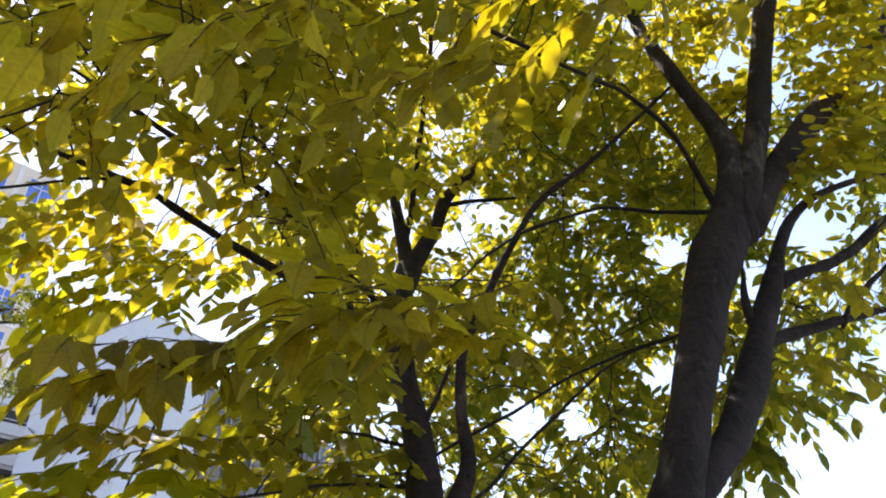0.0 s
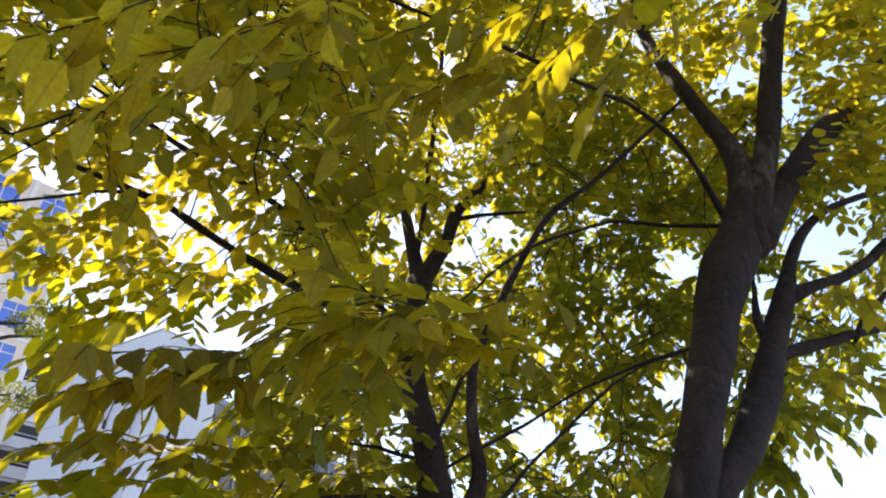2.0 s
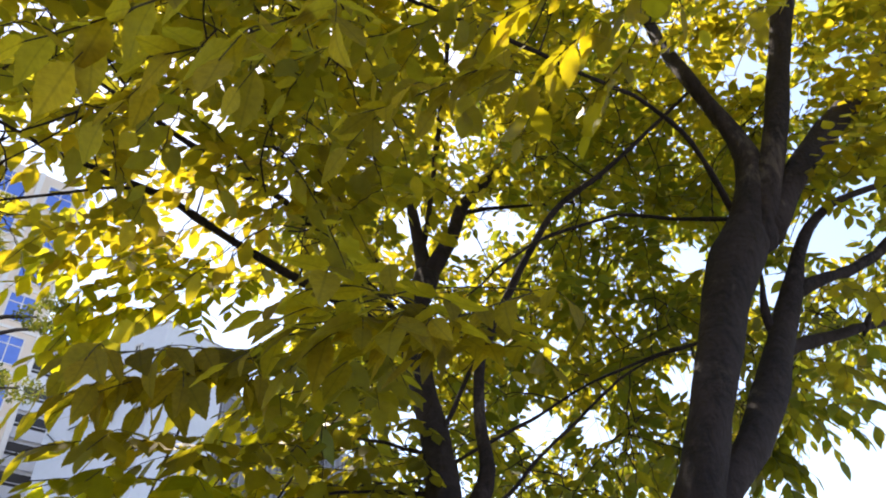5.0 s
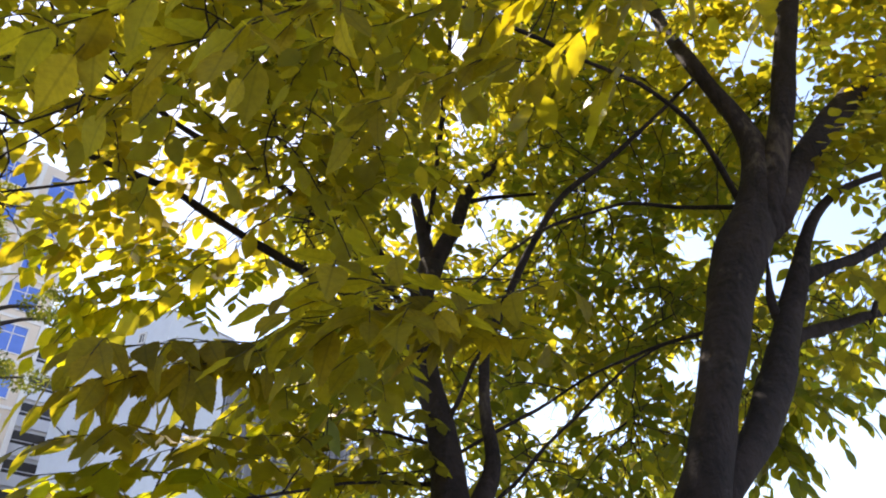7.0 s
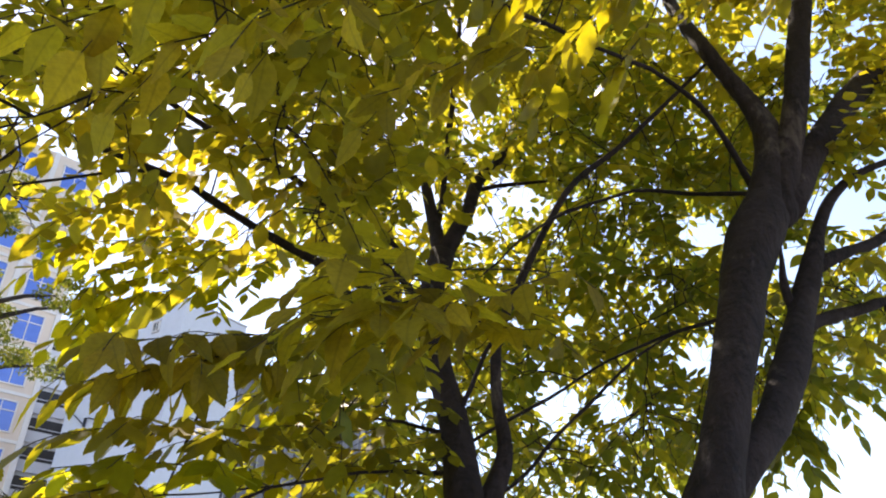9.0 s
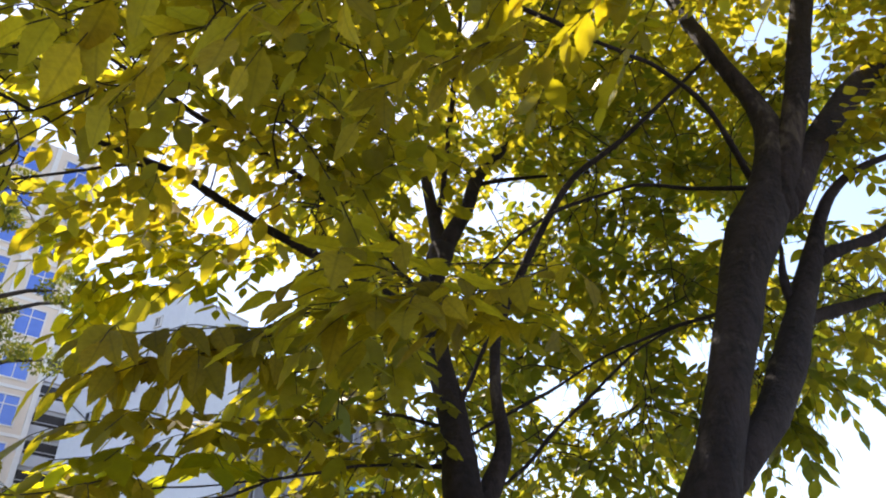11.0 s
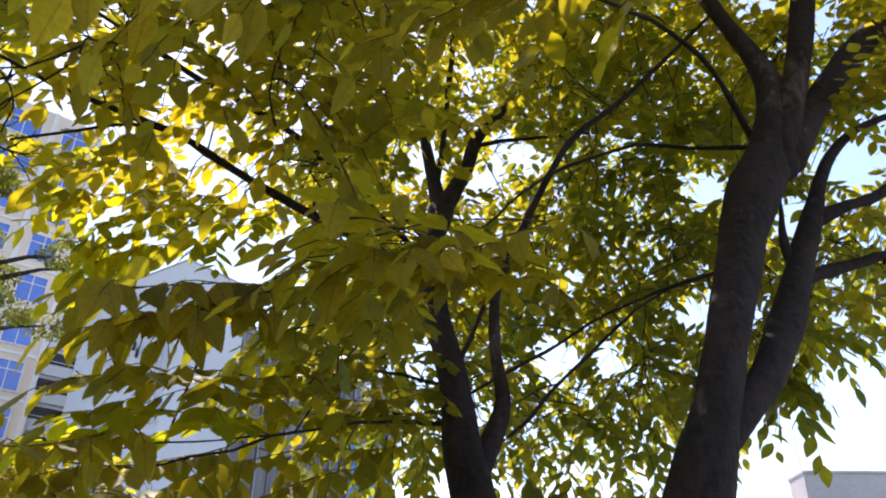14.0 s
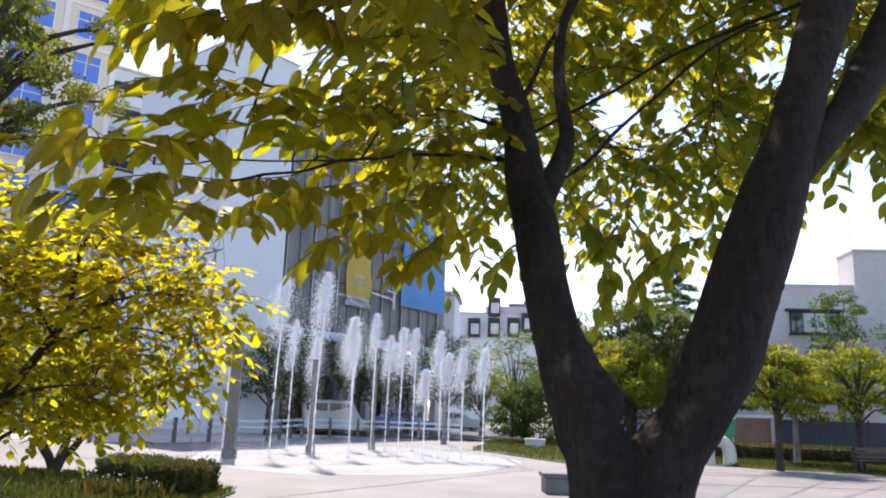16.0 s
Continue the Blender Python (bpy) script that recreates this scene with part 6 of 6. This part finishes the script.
# wet film round the jets; mist and sheen are put into its paler colour
MAT["wet"] = surface("wet_sheen_paving", (0.23, 0.215, 0.216), (0.33, 0.31, 0.31), 0.35, 30, 0.45, spec=0.5)
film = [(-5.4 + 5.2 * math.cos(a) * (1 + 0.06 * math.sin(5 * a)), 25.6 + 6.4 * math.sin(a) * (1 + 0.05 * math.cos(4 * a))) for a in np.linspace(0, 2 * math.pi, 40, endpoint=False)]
slab("water_film", film, 0.004, 0.012, MAT["wet"], "thin film of water over the paving round the jets, mist and sheen put into its pale colour", "water")


def low_spray():
    """Fine drops that hang over the wet paving round the jets."""
    r = np.random.default_rng(250)
    n = 26000
    a, q = r.uniform(0, 2 * math.pi, n), r.random(n) ** 0.5
    at = np.column_stack([-5.3 + 4.9 * q * np.cos(a), 24.6 + 5.6 * q * np.sin(a), 0.02 + 0.42 * r.random(n) ** 2.2])
    ob = part("spray_mist", mesh_from("spray_mist", [drops(at, r.uniform(0.002, 0.006, n))], False), MAT["water"], None)
    tagged(ob, "fine white water spray low over the wet paving", "water spray", kind="stuff")


low_spray()
MAT["column_stone"] = surface("grey_column_stone", (0.15, 0.135, 0.125), (0.24, 0.22, 0.205), 1.5, 40, 0.8)


def stone_post(x, y, h, w):
    b = thing("light_column", pose(x, y, 0, 0, 0, 10), "slim grey column with a dark foot sleeve", "column", "columns by the fountain")
    part("shaft", box((w, w, h), (0, 0, 0.0), 0.02), MAT["column_stone"], b)
    part("sleeve", box((w + 0.1, w + 0.1, 0.3), (0, 0, 0), 0.03), MAT["dark_stone"], b, "dark square foot sleeve")
    part("cap", box((w + 0.04, w + 0.04, 0.06), (0, 0, h), 0.015), MAT["dark_stone"], b)


for x, y, h, w in ((-8.67, 22.66, 3.5, 0.3), (-7.11, 25.9, 3.1, 0.2), (-5.8, 29.9, 3.1, 0.18), (-3.7, 36.8, 3.1, 0.18)):
    stone_post(x, y, h, w)

# low fence along the street
MAT["fence_post"] = surface("weathered_timber", (0.10, 0.085, 0.075), (0.19, 0.16, 0.14), 2.0, 40, 0.85, stretch=(1, 1, 0.2))
MAT["rail_white"] = surface("pale_rail", (0.52, 0.52, 0.54), (0.66, 0.66, 0.68), 2.0, 30, 0.5)


def fence(points, gap=1.6, h=0.95):
    f = thing("low_fence", pose(points[0][0], points[0][1], 0), "low fence with dark posts and pale double rails", "fence")
    o = Vector((*points[0], 0))
    for (x1, y1), (x2, y2) in zip(points, points[1:]):
        l = math.hypot(x2 - x1, y2 - y1)
        a = math.degrees(math.atan2(y2 - y1, x2 - x1))
        for k in range(int(l / gap)):
            q = k * gap / l
            part("post", box((0.13, 0.13, h), (x1 + (x2 - x1) * q - o.x, y1 + (y2 - y1) * q - o.y, 0), 0.015, a), MAT["fence_post"], f)
        for z in (h - 0.16, h - 0.42):
            part("rail", box((l, 0.06, 0.1), ((x1 + x2) / 2 - o.x, (y1 + y2) / 2 - o.y, z), 0.01, a), MAT["rail_white"], f)


fence([(-15.6, 27.0), (-13.4, 29.1), (-11.0, 33.0), (-10.9, 38.0), (-8.6, 40.4), (-3.2, 40.8)])

# ---------------------------------------------------------------- vehicles
MAT["white_paint"] = surface("white_car_paint", (0.46, 0.46, 0.48), (0.56, 0.56, 0.58), 0.5, 8, 0.25, wear=0.05, bump=0.0, spec=0.6)
MAT["blue_paint"] = surface("blue_bus_paint", (0.04, 0.14, 0.50), (0.06, 0.2, 0.6), 0.5, 8, 0.25, wear=0.05, bump=0.0, spec=0.6)
MAT["rubber"] = surface("tyre_rubber", (0.015, 0.015, 0.015), (0.03, 0.03, 0.03), 3, 40, 0.9)
MAT["lamp_red"] = surface("red_lamp_lens", (0.3, 0.02, 0.02), (0.45, 0.03, 0.03), 3, 10, 0.2)


def vehicle(name, x, y, rz, l, w, h, shape, mat, label, category):
    """A body lofted from a side outline, with windows, wheels, lamps and bumpers."""
    v = thing(name, pose(x, y, -0.02, 0, 0, rz), label, category)
    bm = bmesh.new()
    rings = []
    for s, tuck in ((-1, 0.06), (-0.94, 0.0), (0.94, 0.0), (1, 0.06)):
        rings.append([bm.verts.new((px * l * (1 - tuck * 0.2), s * w / 2 * (1.0 if pz < 0.55 else 0.93), 0.28 + (pz * (h - 0.28)) * (1 - tuck * 0.3))) for px, pz in shape])
    n = len(shape)
    for a, b in zip(rings, rings[1:]):
        for i in range(n):
            bm.faces.new((a[i], a[(i + 1) % n], b[(i + 1) % n], b[i]))
    bm.faces.new(rings[0][::-1])
    bm.faces.new(rings[-1])
    bmesh.ops.recalc_face_normals(bm, faces=bm.faces)
    part("body", bm, mat, v)
    zs = 0.28 + 0.56 * (h - 0.28)
    zt = h - 0.28 - zs
    xs = [px * l for px, pz in shape if pz > 0.95]
    x0, x1 = min(xs) + 0.05, max(xs) - 0.05
    k = max(2, int((x1 - x0) / 1.1))
    for s in (-1, 1):
        for i in range(k):
            part("side_window", box(((x1 - x0) / k - 0.1, 0.04, zt + 0.1), (x0 + (x1 - x0) * (i + 0.5) / k, s * w * 0.465, zs), 0.015), MAT["dark_window"], v)
        for xx in (-l * 0.3, l * 0.31):
            wheel = part("wheel", cyl(0.33, 0.33, 0.22, (xx, s * (w / 2 - 0.1), 0.33), 20, turn=pose(0, 0, 0, 90 * s, 0, 0)), MAT["rubber"], v)
            part("rim", cyl(0.19, 0.19, 0.24, (xx, s * (w / 2 - 0.1), 0.33), 14, turn=pose(0, 0, 0, 90 * s, 0, 0)), MAT["steel"], wheel)
        part("headlamp", box((0.06, 0.3, 0.16), (l * 0.492, s * w * 0.36, 0.7), 0.02), MAT["pale_window"], v)
        part("rear_lamp", box((0.06, 0.16, 0.34), (-l * 0.492, s * w * 0.42, 0.85), 0.02), MAT["lamp_red"], v)
    part("bumper", box((0.16, w * 0.94, 0.24), (l * 0.49, 0, 0.3), 0.04), MAT["dark_stone"], v)
    part("bumper", box((0.16, w * 0.94, 0.24), (-l * 0.49, 0, 0.3), 0.04), MAT["dark_stone"], v)
    part("skirt", box((l * 0.9, w * 0.9, 0.25), (0, 0, 0.2)), MAT["dark_joint"], v)


VAN = [(-0.5, 0.0), (0.5, 0.0), (0.5, 0.32), (0.42, 0.5), (0.30, 0.97), (0.24, 1.0), (-0.47, 1.0), (-0.5, 0.9)]
CAR = [(-0.5, 0.08), (-0.46, 0.0), (0.46, 0.0), (0.5, 0.1), (0.48, 0.42), (0.24, 0.55), (0.10, 0.97), (-0.22, 1.0), (-0.38, 0.62), (-0.49, 0.55)]
BUS = [(-0.5, 0.0), (0.5, 0.0), (0.5, 0.3), (0.485, 0.96), (0.46, 1.0), (-0.48, 1.0), (-0.5, 0.94)]
TRUCK = [(-0.5, 0.12), (0.5, 0.0), (0.5, 0.4), (0.46, 0.98), (0.28, 1.0), (0.27, 0.42), (-0.5, 0.42)]
vehicle("delivery_van", -10.9, 44.2, 16, 3.5, 1.55, 1.9, VAN, MAT["white_paint"], "white delivery van on the street", "van")
vehicle("parked_car", -5.2, 61, 8, 4.4, 1.75, 1.45, CAR, MAT["white_paint"], "white saloon car on the street", "car")
vehicle("parked_car", -8.0, 52, 6, 4.3, 1.75, 1.45, CAR, MAT["blue_paint"], "blue saloon car on the street", "car")
vehicle("blue_truck", 10.0, 68, 4, 6.0, 2.1, 2.6, BUS, MAT["blue_paint"], "blue and white small bus on the street", "bus")
vehicle("parked_car", -13.5, 50, 6, 4.4, 1.75, 1.45, CAR, MAT["white_paint"], "pale car on the street", "car")

# ---------------------------------------------------------------- things on the right lawn and the plaza
MAT["brick"] = surface("reddish_brick_wall", (0.20, 0.11, 0.08), (0.30, 0.18, 0.13), 0.8, 30, 0.85)
MAT["blue_fence"] = surface("dark_blue_fence", (0.012, 0.016, 0.04), (0.022, 0.03, 0.065), 1.0, 20, 0.5)
MAT["green_board"] = surface("green_board", (0.03, 0.24, 0.15), (0.05, 0.33, 0.21), 0.8, 20, 0.5)
MAT["dark_wood"] = surface("dark_bench_wood", (0.06, 0.05, 0.045), (0.12, 0.10, 0.085), 2.0, 50, 0.7, stretch=(0.2, 1, 1))
MAT["pale_stone"] = surface("pale_sculpture_stone", (0.50, 0.50, 0.50), (0.62, 0.62, 0.61), 1.5, 60, 0.75)


def arch(x, y):
    t = thing("stone_arch", pose(x, y, 0, 0, 0, 12), "pale rounded stone arch sculpture on the paving", "sculpture")
    rows = [(-0.4, 0, 0.0, 0.25), (-0.42, 0, 0.35, 0.24), (-0.36, 0, 0.66, 0.23), (-0.2, 0, 0.83, 0.225), (0, 0, 0.88, 0.225), (0.2, 0, 0.83, 0.225), (0.36, 0, 0.66, 0.23), (0.42, 0, 0.35, 0.24), (0.4, 0, 0.0, 0.25)]
    part("arch", mesh_from("arch", [tube_arrays(spline(rows, 0.06), 18, 0.03)]), MAT["pale_stone"], t)


arch(7.2, 30.0)


def bench(x, y, rz=4):
    b = thing("park_bench", pose(x, y, 0, 0, 0, rz), "dark slatted bench at the edge of the lawn", "bench")
    for k in range(4):
        part("seat_slat", box((1.8, 0.09, 0.035), (0, -0.15 + 0.105 * k, 0.42), 0.006), MAT["dark_wood"], b)
    for k in range(3):
        part("back_slat", box((1.8, 0.03, 0.1), (0, 0.26 + 0.02 * k, 0.5 + 0.13 * k), 0.006), MAT["dark_wood"], b)
    for s in (-0.8, 0.8):
        part("leg", box((0.07, 0.07, 0.42), (s, -0.12, 0), 0.008), MAT["dark_joint"], b)
        part("leg", box((0.07, 0.07, 0.88), (s, 0.27, 0), 0.008), MAT["dark_joint"], b)
        part("armrest", box((0.07, 0.48, 0.05), (s, 0.06, 0.62), 0.008), MAT["dark_joint"], b)


bench(12.55, 29.2)


def planter(x, y):
    b = thing("stone_seat_block", pose(x, y, 0, 0, 0, 8), "dark stone seat block on the plaza", "seat")
    part("base", box((0.58, 0.6, 0.34), (0, 0, 0), 0.02), MAT["dark_stone"], b)
    part("seat", box((0.68, 0.7, 0.09), (0, 0, 0.34), 0.02), MAT["dark_stone"], b)


planter(0.72, 17.5)


def wall_and_boards():
    b = thing("brick_garden_wall", pose(8.6, 38, 0), "low reddish brick wall with a pale coping", "wall")
    part("wall", box((3.4, 0.3, 1.75), (1.2, 0, 0)), MAT["brick"], b)
    part("coping", box((3.5, 0.42, 0.12), (1.2, 0, 1.75), 0.02), MAT["pale_stone"], b)
    s = thing("green_notice_board", pose(8.9, 36, 0), "green notice board on short posts", "board")
    part("board", box((1.0, 0.06, 0.82), (0, 0, 0.88), 0.015), MAT["green_board"], s)
    for k in (-0.4, 0.4):
        part("post", box((0.06, 0.06, 0.9), (k, 0.05, 0.02)), MAT["steel"], s)
    part("edge", box((1.06, 0.05, 0.06), (0, -0.01, 1.68), 0.01), MAT["white_cloth"], s)
    f = thing("dark_blue_fence", pose(11.6, 37.5, 0), "dark blue panel fence behind the hedge", "fence")
    for k in range(12):
        part("panel", box((0.98, 0.05, 1.45), (0.5 + k * 1.02, 0, 0.3), 0.01), MAT["blue_fence"], f)
        part("post", box((0.08, 0.08, 1.85), (k * 1.02, 0.0, 0), 0.01), MAT["dark_joint"], f)
    w = thing("low_white_kerb_wall", pose(0.6, 38.2, 0, 0, 0, -8), "low white wall beside the round shrub", "wall")
    part("wall", box((0.95, 0.35, 0.32), (0, 0, 0), 0.03), MAT["pale_stone"], w)
    part("coping", box((1.05, 0.42, 0.07), (0, 0, 0.32), 0.02), MAT["pale_stone"], w)


wall_and_boards()


def street_sign(x, y, h):
    b = thing("street_sign", pose(x, y, 0), "bright blue street sign on a grey pole", "sign")
    part("pole", cyl(0.07, 0.06, h, (0, 0, 0), 10), MAT["steel"], b)
    board = part("board", box((1.5, 0.05, 0.75), (0.1, -0.09, h - 0.85), 0.02), MAT["sign_blue"], b, "bright blue board")
    part("print_bar", box((1.0, 0.01, 0.12), (0.1, -0.122, h - 0.5)), MAT["white_cloth"], board)


MAT["sign_blue"] = surface("blue_sign_face", (0.03, 0.07, 0.55), (0.04, 0.10, 0.68), 1.0, 20, 0.4, wear=0.1)
street_sign(9.0, 55, 5.9)


# far belt of trees that closes the view down the streets
def far_woods():
    r = np.random.default_rng(120)
    ch = []
    for x in np.arange(-150, 170, 5.5):
        y = 175 + r.uniform(-12, 12)
        h = r.uniform(7, 12)
        c = np.column_stack([x + r.normal(0, 2.4, 9), y + r.normal(0, 2, 9), r.uniform(1.5, h, 9)])
        ch.append(leaf_cloud(c, np.full(9, 2.4), 420, r, 0.75, 0.8))
    ob = part("far_trees", mesh_from("far_trees", ch, False), MAT["green_leaf"], None)
    tagged(ob, "belt of far green trees", "trees", kind="stuff")


far_woods()
